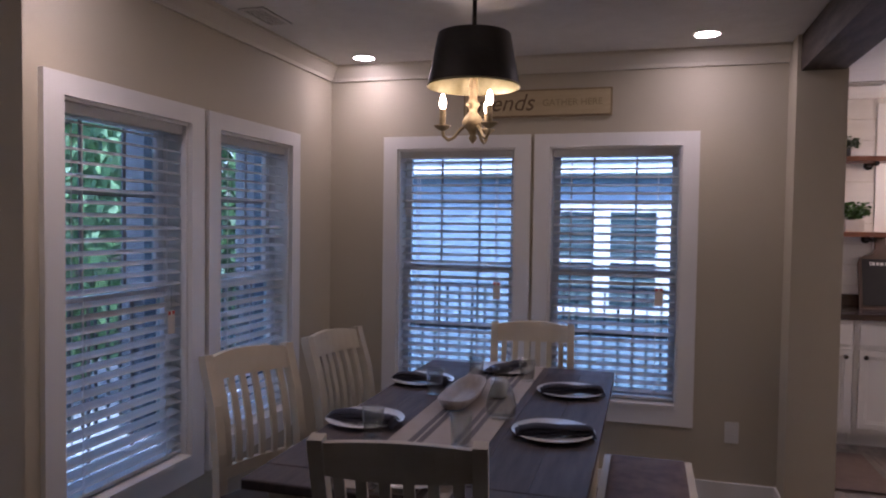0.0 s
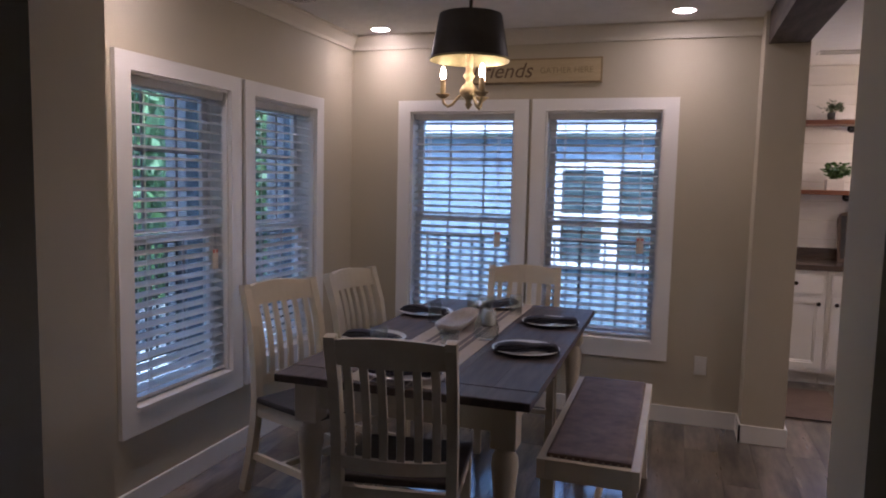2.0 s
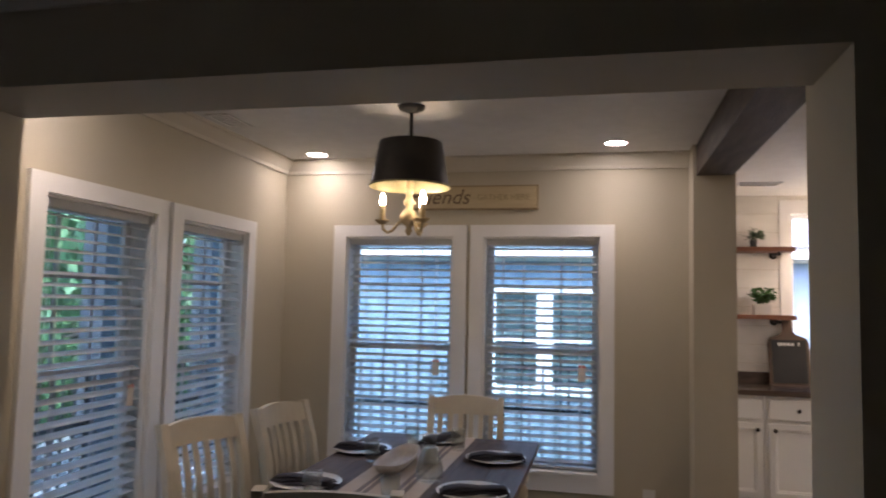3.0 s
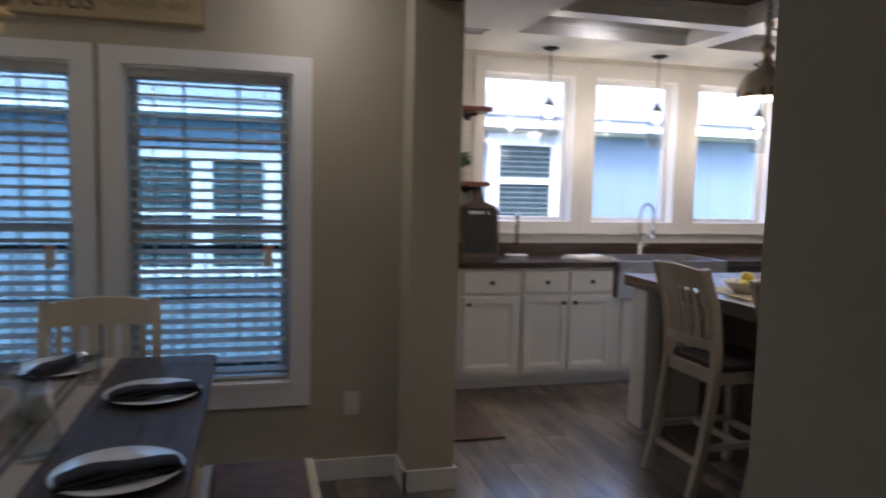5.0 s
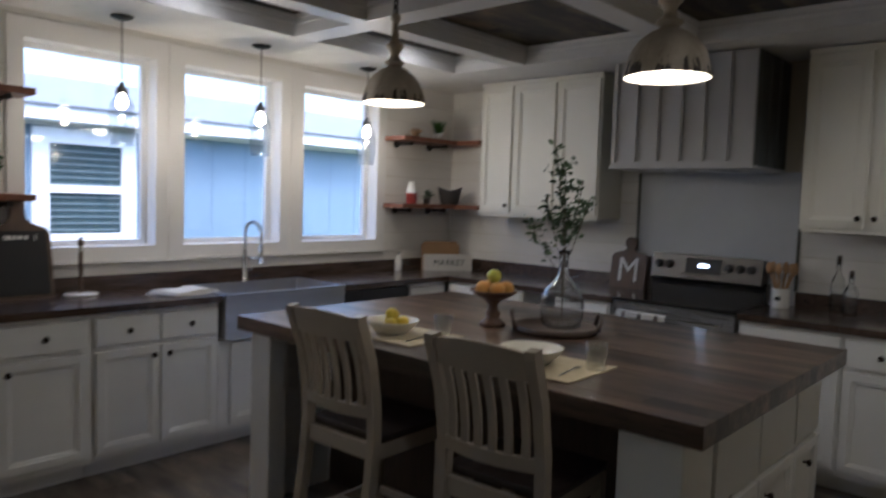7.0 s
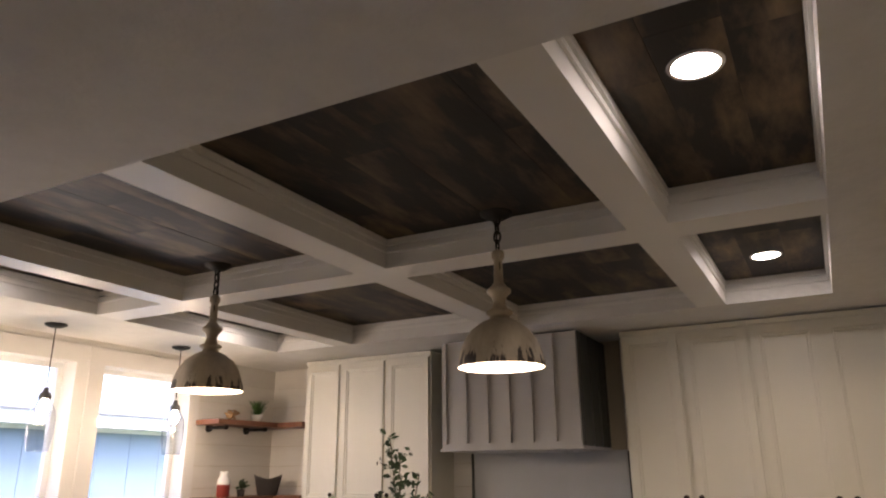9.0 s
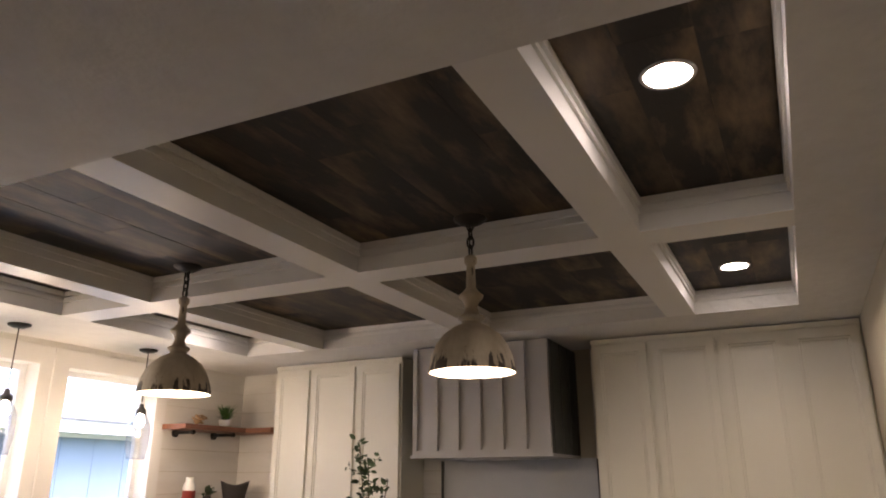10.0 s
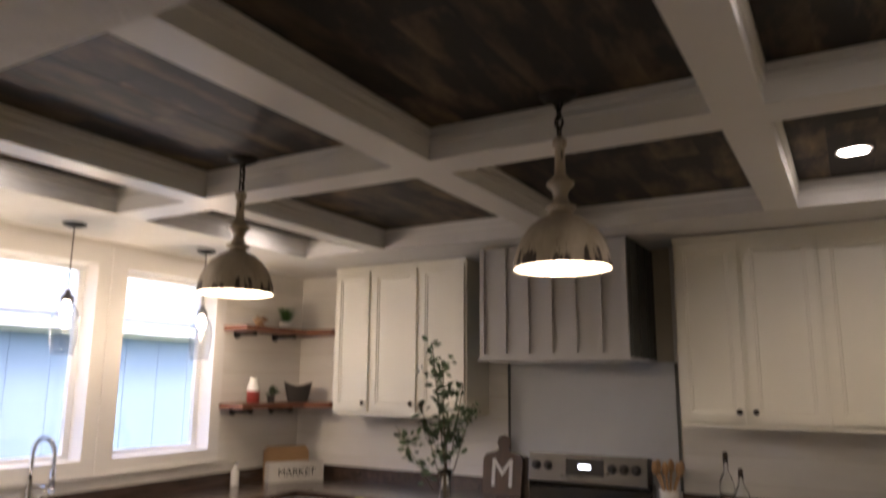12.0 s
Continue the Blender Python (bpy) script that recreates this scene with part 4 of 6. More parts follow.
TX0, TX1, TY0, TY1, TZ = -0.85, 0.10, 2.335, 4.20, 0.76
tb = thing("dining_table", "long dining table with dark plank top and antique white base", "table", pose(0, 0, 0))
n = 6
wq = (TX1 - TX0) / n
for k in range(n):
    bm = B()
    bx(bm, TX0 + wq * k + 0.0006, TX0 + wq * (k + 1) - 0.0006, TY0 + 0.14, TY1 - 0.14, TZ - 0.032, TZ, 0.002)
    part("plank", bm, TABLEWOOD, tb)
for y0, y1 in ((TY0, TY0 + 0.139), (TY1 - 0.139, TY1)):
    bm = B()
    bx(bm, TX0, TX1, y0, y1, TZ - 0.032, TZ - 0.0005, 0.006)
    part("breadboard_end", bm, TABLEWOOD, tb)
bm = B()
i = 0.085
for q in ((TX0 + i, TX1 - i, TY0 + i, TY0 + i + 0.022), (TX0 + i, TX1 - i, TY1 - i - 0.022, TY1 - i), (TX0 + i, TX0 + i + 0.022, TY0 + i + 0.022, TY1 - i - 0.022),
          (TX1 - i - 0.022, TX1 - i, TY0 + i + 0.022, TY1 - i - 0.022)):
    bx(bm, *q, TZ - 0.14, TZ - 0.033)
part("apron", bm, CHAIRWHITE, tb)
for x in (TX0 + 0.10, TX1 - 0.10):
    for y in (TY0 + 0.10, TY1 - 0.10):
        bm = B()
        bx(bm, x - 0.045, x + 0.045, y - 0.045, y + 0.045, TZ - 0.19, TZ - 0.034, 0.004)
        lathe(bm, [(0.040, TZ - 0.19), (0.032, TZ - 0.205), (0.044, TZ - 0.225), (0.048, TZ - 0.26), (0.040, TZ - 0.34), (0.032, TZ - 0.50), (0.026, TZ - 0.62), (0.040, TZ - 0.66),
                   (0.042, TZ - 0.70), (0.030, TZ - 0.76)], 20, x, y)
        part("leg", bm, CHAIRWHITE, tb)

# bench with nailhead trim
bn = thing("dining_bench", "cream wooden bench with brown leather seat and nailheads", "bench", pose(0.261, 3.194, 0))
hx, hy = 0.183, 0.59
bm = B()
for q in ((-hx, -hx + 0.032, -hy, hy), (hx - 0.032, hx, -hy, hy), (-hx + 0.032, hx - 0.032, -hy, -hy + 0.032), (-hx + 0.032, hx - 0.032, hy - 0.032, hy)):
    bx(bm, *q, 0.40, 0.475, 0.003)
part("seat_frame", bm, CHAIRWHITE, bn)
bm = B()
bx(bm, -hx + 0.03, hx - 0.03, -hy + 0.03, hy - 0.03, 0.44, 0.492, 0.014)
part("cushion", bm, LEATHER, bn, "brown leather cushion")
me = None
nails = [(s * (hx - 0.034), -hy + 0.04 + 0.029 * i) for s in (-1, 1) for i in range(39)] + [(-hx + 0.05 + 0.0266 * i, s * (hy - 0.034)) for s in (-1, 1) for i in range(11)]
for x, y in nails:
    if me is None:
        bm = B()
        ball(bm, (0, 0, 0), 0.006, (1, 1, 0.6), 8)
        o = part("nailhead", bm, STUD, bn)
        me = o.data
    else:
        o = new("nailhead", me)
        o.parent = bn
    o.location = (x, y, 0.478)
for sx in (-1, 1):
    for sy in (-1, 1):
        bm = B()
        sweep(bm, [(sx * (hx - 0.035), sy * (hy - 0.06), 0.40), (sx * (hx - 0.035), sy * (hy - 0.05), 0.22), (sx * (hx - 0.03), sy * (hy - 0.03), 0)], 0.05, 0.05)
        part("leg", bm, CHAIRWHITE, bn)
bm = B()
bx(bm, -0.012, 0.012, -hy + 0.07, hy - 0.07, 0.14, 0.175)
part("stretcher", bm, CHAIRWHITE, bn)
for s in (-1, 1):
    bm = B()
    bx(bm, -hx + 0.04, hx - 0.04, s * (hy - 0.045) - 0.012, s * (hy - 0.045) + 0.012, 0.14, 0.175)
    part("stretcher", bm, CHAIRWHITE, bn)
# ---- kitchen ----
def knob(x, z, y, parent):
    bm = B()
    m = pose(x, y, z, 90)
    lathe(bm, [(0.006, 0.0), (0.006, 0.012), (0.014, 0.018), (0.016, 0.024), (0.011, 0.030), (0.0, 0.032)], 12)
    for v in bm.verts:
        v.co = m @ v.co
    part("knob", bm, KNOBMAT, parent, "dark bronze knob")


def panel_front(bm, x0, x1, z0, z1, y, rail=0.055, t=0.02):
    """A framed door front with a recessed middle, its back at y, proud towards negative y."""
    bx(bm, x0, x1, y - t, y, z0, z1)
    bmesh.ops.recalc_face_normals(bm, faces=bm.faces[:])
    front = min(bm.faces, key=lambda f: f.calc_center_median().y)
    bmesh.ops.inset_individual(bm, faces=[front], thickness=rail, depth=0.0)
    bmesh.ops.inset_individual(bm, faces=[front], thickness=0.004, depth=-0.006)
    bmesh.ops.inset_individual(bm, faces=[front], thickness=0.014, depth=0.0)
    bmesh.ops.inset_individual(bm, faces=[front], thickness=0.005, depth=-0.006)
    return bm


def base_cabinet(m, w, doors, label, paint=None, sides=None, drawer_z=(0.705, 0.85), door_z=(0.145, 0.675), drawers=True, depth=0.55, knobs=True, h=0.874):
    """A floor cabinet, 0 to w along x, its front at y=0. sides: for each door, on which edge the knob sits."""
    e = thing("base_cabinet", label, "cabinet", m, "base cabinets")
    paint = paint or CABINET
    bm = B()
    bx(bm, 0.0005, w - 0.0005, 0.001, depth, 0.105, h)
    part("body", bm, paint, e)
    bm = B()
    bx(bm, 0.0005, w - 0.0005, 0.11, depth, 0.0, 0.104)
    part("toe_kick", bm, paint, e)
    n = len(doors)
    for i, (a, b) in enumerate(doors):
        d = part("door", panel_front(B(), a, b, *door_z, 0.0), paint, e)
        s = (sides or "lr" * n)[i]
        if s in "lr" and knobs:
            knob(a + 0.035 if s == "l" else b - 0.035, door_z[1] - 0.045, -0.02, d)
        if drawers:
            bm = B()
            bx(bm, a, b, -0.02, 0, *drawer_z, 0.004)
            d = part("drawer_front", bm, paint, e)
            if knobs and drawers != "plain":
                knob((a + b) / 2, (drawer_z[0] + drawer_z[1]) / 2, -0.02, d)
    return e


YF = 5.93
base_cabinet(pose(XKW + 0.002, YF, 0), 0.428, [(0.02, 0.41)], "white painted base cabinet beside the kitchen's west wall", sides="r")
base_cabinet(pose(1.592, YF, 0), 0.458, [(0.03, 0.424)], "white painted base cabinet with one drawer and door", sides="l")
base_cabinet(pose(2.052, YF, 0), 0.70, [(0.01, 0.339), (0.355, 0.684)], "white painted base cabinet with two drawers and doors", sides="rl")
base_cabinet(pose(2.754, YF, 0), 0.904, [(0.075, 0.478), (0.488, 0.89)], "white painted sink base cabinet", sides="rl", drawers=False, door_z=(0.145, 0.63), h=0.65)
base_cabinet(pose(4.30, YF, 0), 0.40, [(0.012, 0.385)], "white painted corner base cabinet", sides="l")
XF = 4.75
base_cabinet(pose(XF, YF - 0.002, 0, 0, 0, -90), 0.71, [(0.02, 0.345), (0.365, 0.70)], "white painted base cabinet beside the range", sides="rl")
base_cabinet(pose(XF, 4.955, 0, 0, 0, -90), 0.44, [(0.012, 0.428)], "narrow white painted base cabinet beside the range", sides="r")
base_cabinet(pose(XF, 3.688, 0, 0, 0, -90), 0.54, [(0.012, 0.528)], "cream painted base cabinet with one wide drawer", sides="n", drawers="plain")
base_cabinet(pose(XF, 3.146, 0, 0, 0, -90), 0.36, [(0.012, 0.348)], "cream painted base cabinet with drawer and door", sides="r")
base_cabinet(pose(XF, 2.784, 0, 0, 0, -90), 0.75, [(0.012, 0.365), (0.385, 0.738)], "cream painted base cabinet in the kitchen corner", sides="rl")

dw = thing("dishwasher", "black built-in dishwasher beside the sink", "dishwasher", pose(3.66, YF, 0))
bm = B()
bx(bm, 0.004, 0.632, 0.001, 0.55, 0.105, 0.872)
part("body", bm, BLACKPLASTIC, dw)
bm = B()
bx(bm, 0.006, 0.630, -0.025, 0, 0.12, 0.74, 0.006)
part("door", bm, BLACKGLASS, dw)
bm = B()
bx(bm, 0.006, 0.630, -0.03, 0, 0.745, 0.868, 0.005)
part("control_panel", bm, BLACKPLASTIC, dw)
bm = B()
sweep(bm, [(0.10, -0.03, 0.72), (0.10, -0.055, 0.72), (0.53, -0.055, 0.72), (0.53, -0.03, 0.72)], 0.008, n=8)
part("handle", bm, BLACKPLASTIC, dw)
bm = B()
bx(bm, 0.02, 0.61, 0.07, 0.5, 0, 0.104)
part("toe_kick", bm, BLACKPLASTIC, dw)

# worktops
SX0, SX1 = 2.765, 3.655
wt = thing("worktop", "dark brown butcher-block worktop along the kitchen walls", "worktop", pose(0, 0, 0))
bm = B()
for q in ((XKW + 0.003, SX0, 5.90, YK - 0.002), (SX1, XE - 0.002, 5.90, YK - 0.002), (SX0, SX1, 6.40, YK - 0.002)):
    bx(bm, *q, 0.876, 0.915)
part("north_top", bm, COUNTERX, wt)
bm = B()
bx(bm, 4.72, XE - 0.002, 4.485, 5.899, 0.876, 0.9148)
part("east_top", bm, COUNTERX, wt)
bm = B()
bx(bm, 4.72, XE - 0.002, YKS + 0.002, 3.695, 0.876, 0.9148)
part("east_top", bm, COUNTERX, wt)
for q in ((XKW + 0.003, XE - 0.036, YK - 0.034, YK - 0.012), (XE - 0.034, XE - 0.012, 4.66, YK - 0.012), (XE - 0.034, XE - 0.012, YKS + 0.002, 3.56)):
    bm = B()
    bx(bm, *q, 0.9155, 1.005)
    part("upstand", bm, COUNTERX, wt, "dark wooden upstand")

sk = thing("farmhouse_sink", "stainless steel apron-front sink set in the worktop", "sink", pose(0, 0, 0))
bm = B()
x0, x1, y0, y1 = SX0 + 0.004, SX1 - 0.004, 5.875, 6.396
bx(bm, x0, x1, y0, y0 + 0.02, 0.66, 0.921)
bx(bm, x0, x0 + 0.018, y0 + 0.02, y1, 0.66, 0.920)
bx(bm, x1 - 0.018, x1, y0 + 0.02, y1, 0.66, 0.920)
bx(bm, x0 + 0.018, x1 - 0.018, y1 - 0.018, y1, 0.66, 0.920)
bx(bm, x0 + 0.018, x1 - 0.018, y0 + 0.02, y1 - 0.018, 0.66, 0.68)
part("bowl", bm, SINKSTEEL, sk)
bm = B()
lathe(bm, [(0.0, 0.6825), (0.04, 0.6825), (0.044, 0.6805)], 20, (x0 + x1) / 2, 6.15)
part("drain", bm, CHROME, sk)

fc = thing("spring_faucet", "tall chrome pull-down spring faucet behind the sink", "faucet", pose(3.235, 6.42, 0.9155))
bm = B()
lathe(bm, [(0.026, 0), (0.026, 0.012), (0.019, 0.02), (0.019, 0.14), (0.013, 0.15), (0.013, 0.20)], 16)
part("body", bm, CHROME, fc)
arc = [(0, 0, 0.20), (0, 0, 0.32)] + [(0.0, -0.095 + 0.095 * math.cos(a), 0.32 + 0.085 * math.sin(a)) for a in [math.pi * k / 10 for k in range(1, 11)]] + [(0, -0.19, 0.25)]
bm = B()
sweep(bm, arc, 0.0085, n=8)
part("hose", bm, CHROME, fc)
bm = B()
fine = []
for k in range(len(arc) - 1):
    a, b = Vector(arc[k]), Vector(arc[k + 1])
    steps = max(2, int((b - a).length / 0.012))
    fine += [a.lerp(b, j / steps) for j in range(steps)]
for p, q in zip(fine[4:-2], fine[5:-1]):
    d = (q - p).normalized()
    sweep(bm, [p, p + d * 0.005], 0.0135, n=8)
part("spring", bm, CHROME, fc)
bm = B()
sweep(bm, [(0, -0.19, 0.25), (0, -0.19, 0.15)], 0.014, n=10)
sweep(bm, [(0, -0.19, 0.15), (0, -0.19, 0.135)], 0.018, n=10)
part("spray_head", bm, CHROME, fc)
bm = B()
sweep(bm, [(0, 0, 0.165), (0, -0.19, 0.165)], 0.006, n=8)
part("holder_arm", bm, CHROME, fc)
bm = B()
sweep(bm, [(0.02, 0, 0.07), (0.05, 0, 0.075), (0.075, -0.01, 0.115)], 0.006, n=8)
part("lever", bm, CHROME, fc)

# range
rg = thing("electric_range", "stainless and black glass electric range with control panel", "range", pose(4.70, 4.48, 0, 0, 0, -90))
W = 0.776
bm = B()
bx(bm, 0.004, W - 0.004, 0.02, 0.62, 0.02, 0.90)
part("body", bm, STEEL, rg)
bm = B()
bx(bm, 0.002, W - 0.002, 0.0, 0.60, 0.901, 0.923, 0.004)
part("cooktop", bm, BLACKGLASS, rg, "black glass cooktop")
bm = B()
bx(bm, 0.008, W - 0.008, -0.012, 0.02, 0.19, 0.80, 0.006)
od = part("oven_door", bm, STEEL, rg)
bm = B()
bx(bm, 0.10, W - 0.10, -0.016, -0.0125, 0.28, 0.66)
part("glass", bm, BLACKGLASS, od)
bm = B()
sweep(bm, [(0.06, -0.012, 0.835), (0.06, -0.05, 0.835), (W - 0.06, -0.05, 0.835), (W - 0.06, -0.012, 0.835)], 0.011, n=10)
part("handle", bm, CHROME, od)
bm = B()
bx(bm, 0.008, W - 0.008, -0.010, 0.02, 0.05, 0.18, 0.005)
part("drawer_front", bm, STEEL, rg)
bm = B()
bx(bm, 0.006, W - 0.006, 0.55, 0.64, 0.923, 1.04)
part("back_guard", bm, BLACKGLASS, rg)
bm = B()
tilt = pose(0, 0.50, 1.03, -8)
bx(bm, 0.02, W - 0.02, 0.0, 0.13, 0.0, 0.17, 0.008, m=tilt)
cp = part("control_panel", bm, PANELSTEEL, rg)
bm = B()
bx(bm, 0.265, 0.50, -0.006, -0.001, 0.045, 0.145, m=tilt)
part("display", bm, BLACKGLASS, cp)
bm = B()
bx(bm, 0.345, 0.42, -0.009, -0.0065, 0.086, 0.108, m=tilt)
part("clock", bm, CLOCKGLOW, cp, "lit clock digits")
for x in (0.075, 0.15, 0.55, 0.62, 0.69):
    bm = B()
    lathe(bm, [(0.028, 0.0), (0.027, 0.012), (0.022, 0.026), (0.0, 0.027)], 18)
    k = tilt @ pose(x, -0.002, 0.095, 90)
    for v in bm.verts:
        v.co = k @ v.co
    bx(bm, -0.004, 0.004, -0.022, 0.022, 0.026, 0.034, m=k)
    part("dial", bm, BLACKPLASTIC, cp)
dt = thing("dish_towel", "striped grey and white towel over the oven handle", "towel", pose(4.70, 4.48, 0, 0, 0, -90))
bm = B()
for k in range(9):
    x0 = 0.07 + k * 0.036
    y = -0.065 - 0.004 * (k % 2)
    bx(bm, x0, x0 + 0.0355, y - 0.004, y, 0.48, 0.848)
    bx(bm, x0, x0 + 0.0355, y, -0.035, 0.848, 0.853)
part("cloth", bm, TOWEL, dt)
bm = B()
for k in (1, 4, 7):
    bx(bm, 0.075 + k * 0.036, 0.10 + k * 0.036, -0.0745, -0.0735, 0.48, 0.846)
part("stripe", bm, RUNSTRIPE, dt)

# backsplash sheet and hood
bm = B()
bx(bm, XE - 0.010, XE - 0.001, 3.575, 4.64, 0.90, 1.75)
structure("backsplash", bm, SPLASH, "plain grey sheet behind the range")
for y0 in (3.556, 4.642):
    bm = B()
    bx(bm, XE - 0.016, XE - 0.0105, y0, y0 + 0.018, 1.006, 1.744)
    structure("trim_backsplash", bm, CHARCOAL, "thin dark edge strip of the backsplash sheet")
hd = thing("range_hood", "grey board-and-batten box hood over the range", "range hood", pose(4.805, 4.581, 0, 0, 0, -90))
W = 0.896
bm = B()
bx(bm, 0, W, 0.0, 0.554, 1.762, 2.425)
part("box", bm, HOODGREY, hd)
for k in range(7):
    x = (W - 0.028) * k / 6
    bm = B()
    bx(bm, x, x + 0.028, -0.022, -0.0005, 1.789, 2.42, 0.002)
    part("batten", bm, HOODGREY, hd)
bm = B()
bx(bm, -0.012, W + 0.012, -0.026, 0.554, 1.745, 1.761)
bx(bm, -0.001, W + 0.001, -0.018, -0.0005, 1.7615, 1.7885)
part("bottom_trim", bm, HOODGREY, hd)
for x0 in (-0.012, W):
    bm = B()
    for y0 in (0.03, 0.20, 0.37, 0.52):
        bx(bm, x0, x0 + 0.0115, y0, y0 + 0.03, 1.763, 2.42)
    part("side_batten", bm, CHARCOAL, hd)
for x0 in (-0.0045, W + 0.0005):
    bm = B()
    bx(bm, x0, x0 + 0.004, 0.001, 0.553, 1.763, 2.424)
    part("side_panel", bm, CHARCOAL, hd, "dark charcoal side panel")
bm = B()
bx(bm, 0.15, W - 0.15, 0.10, 0.45, 1.739, 1.7445)
part("filter", bm, STEEL, hd)


def wall_cabinet(m, widths, knob_sides, paint, label):
    w = sum(widths)
    e = thing("wall_cabinet", label, "cabinet", m, "wall cabinets")
    bm = B()
    bx(bm, 0, w, 0.0, 0.325, 1.405, 2.428)
    part("body", bm, paint, e)
    bm = B()
    bx(bm, 0.0, w, -0.012, -0.0005, 2.402, 2.43)
    part("top_trim", bm, paint, e)
    x = 0
    for wd, s in zip(widths, knob_sides):
        d = part("door", panel_front(B(), x + 0.014, x + wd - 0.014, 1.425, 2.385, 0, 0.06), paint, e)
        knob(x + 0.04 if s == "l" else x + wd - 0.04, 1.478, -0.02, d)
        x += wd
    bm = B()
    bx(bm, 0.01, w - 0.01, -0.006, 0.02, 1.392, 1.404)
    part("light_rail", bm, paint, e)
    return e


wall_cabinet(pose(5.04, 5.875, 0, 0, 0, -90), (0.318, 0.39, 0.365), "rrl", CREAM, "cream painted wall cabinet with three tall framed doors")
wall_cabinet(pose(5.04, 3.485, 0, 0, 0, -90), (0.345, 0.38), "rl", CREAM, "cream painted wall cabinet with two tall framed doors")
wall_cabinet(pose(5.04, 2.759, 0, 0, 0, -90), (0.36, 0.365), "rl", CREAM, "cream painted wall cabinet with two tall framed doors")

# island
isl = thing("kitchen_island", "white kitchen island with seating side and end cabinets", "island", pose(0, 0, 0))
bm = B()
bx(bm, 2.98, 3.96, 3.068, 5.20, 0.10, 0.842)
part("body", bm, CABINET, isl)
bm = B()
bx(bm, 3.04, 3.90, 3.12, 5.15, 0.0, 0.0995)
part("toe_kick", bm, CABINET, isl)
bm = B()
bx(bm, 2.955, 2.9795, 3.267, 5.148, 0.0, 0.842)
part("back_panel", bm, TRAYWOOD, isl, "dark panel behind the stools")
bm = B()
bx(bm, 2.53, 2.954, 3.07, 3.265, 0.0, 0.842, 0.003)
pn = part("end_panel", bm, CABINET, isl)
bm = B()
bx(bm, 2.50, 2.60, 5.05, 5.20, 0.0, 0.842, 0.003)
bx(bm, 2.601, 2.954, 5.15, 5.195, 0.0, 0.842)
part("end_panel", bm, CABINET, isl)
for q in ((2.515, 2.744, 3.052, 3.0695),):
    bm = B()
    bx(bm, *q, 0.0, 0.842, 0.003)
    part("corner_post", bm, CABINET, isl)
for a, b, s in ((2.775, 3.175, "r"), (3.195, 3.60, "l"), (3.62, 3.95, "l")):
    d = part("door", panel_front(B(), a, b, 0.13, 0.545, 3.068), CABINET, isl)
    knob(b - 0.03 if s == "r" else a + (0.06 if a < 3.3 else 0.12), 0.475, 3.048, d)
    bm = B()
    bx(bm, a, b, 3.05, 3.0675, 0.575, 0.825, 0.004)
    part("drawer_front", bm, CABINET, isl)
it = thing("island_top", "dark brown butcher-block island top of joined staves", "worktop", pose(0, 0, 0))
IX0, IX1, IY0, IY1 = 2.48, 4.06, 2.985, 5.295
wst = (IX1 - IX0) / 17
for r in range(17):
    y = IY0
    first = True
    while y < IY1 - 0.01:
        ln = random.uniform(0.35, 1.0) if not first else random.uniform(0.2, 0.9)
        first = False
        y2 = min(y + ln, IY1)
        if IY1 - y2 < 0.12:
            y2 = IY1
        bm = B()
        bx(bm, -wst / 2 + 0.0002, wst / 2 - 0.0002, 0.0, y2 - y - 0.0004, -0.068, 0.0)
        s = part("stave", bm, COUNTER, it)
        s.location = (IX0 + wst * (r + 0.5), y, 0.912 + random.uniform(-0.0002, 0.0002))
        y = y2

SL = "white slat-back counter stool with dark seat at the island"
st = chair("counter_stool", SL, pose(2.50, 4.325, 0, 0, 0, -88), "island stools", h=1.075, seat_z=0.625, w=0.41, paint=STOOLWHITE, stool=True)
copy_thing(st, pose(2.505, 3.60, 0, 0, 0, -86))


# shelves
def shelf(name, m, w, d, label):
    e = thing(name, label, "shelf", m, "corner shelves")
    bm = B()
    bx(bm, 0, w, -d, -0.001, 0.0, 0.035, 0.003)
    part("board", bm, SHELFWOOD, e)
    for x in (0.12, w - 0.12):
        bm = B()
        sweep(bm, [(x, -0.004, -0.018), (x, -d + 0.03, -0.018)], 0.011, n=8)
        sweep(bm, [(x, -0.004, -0.018), (x, -0.012, -0.018)], 0.032, n=12)
        sweep(bm, [(x, -d + 0.04, -0.018), (x, -d + 0.015, -0.018)], 0.016, n=10)
        part("pipe_bracket", bm, BLACKMETAL, e)
    return e


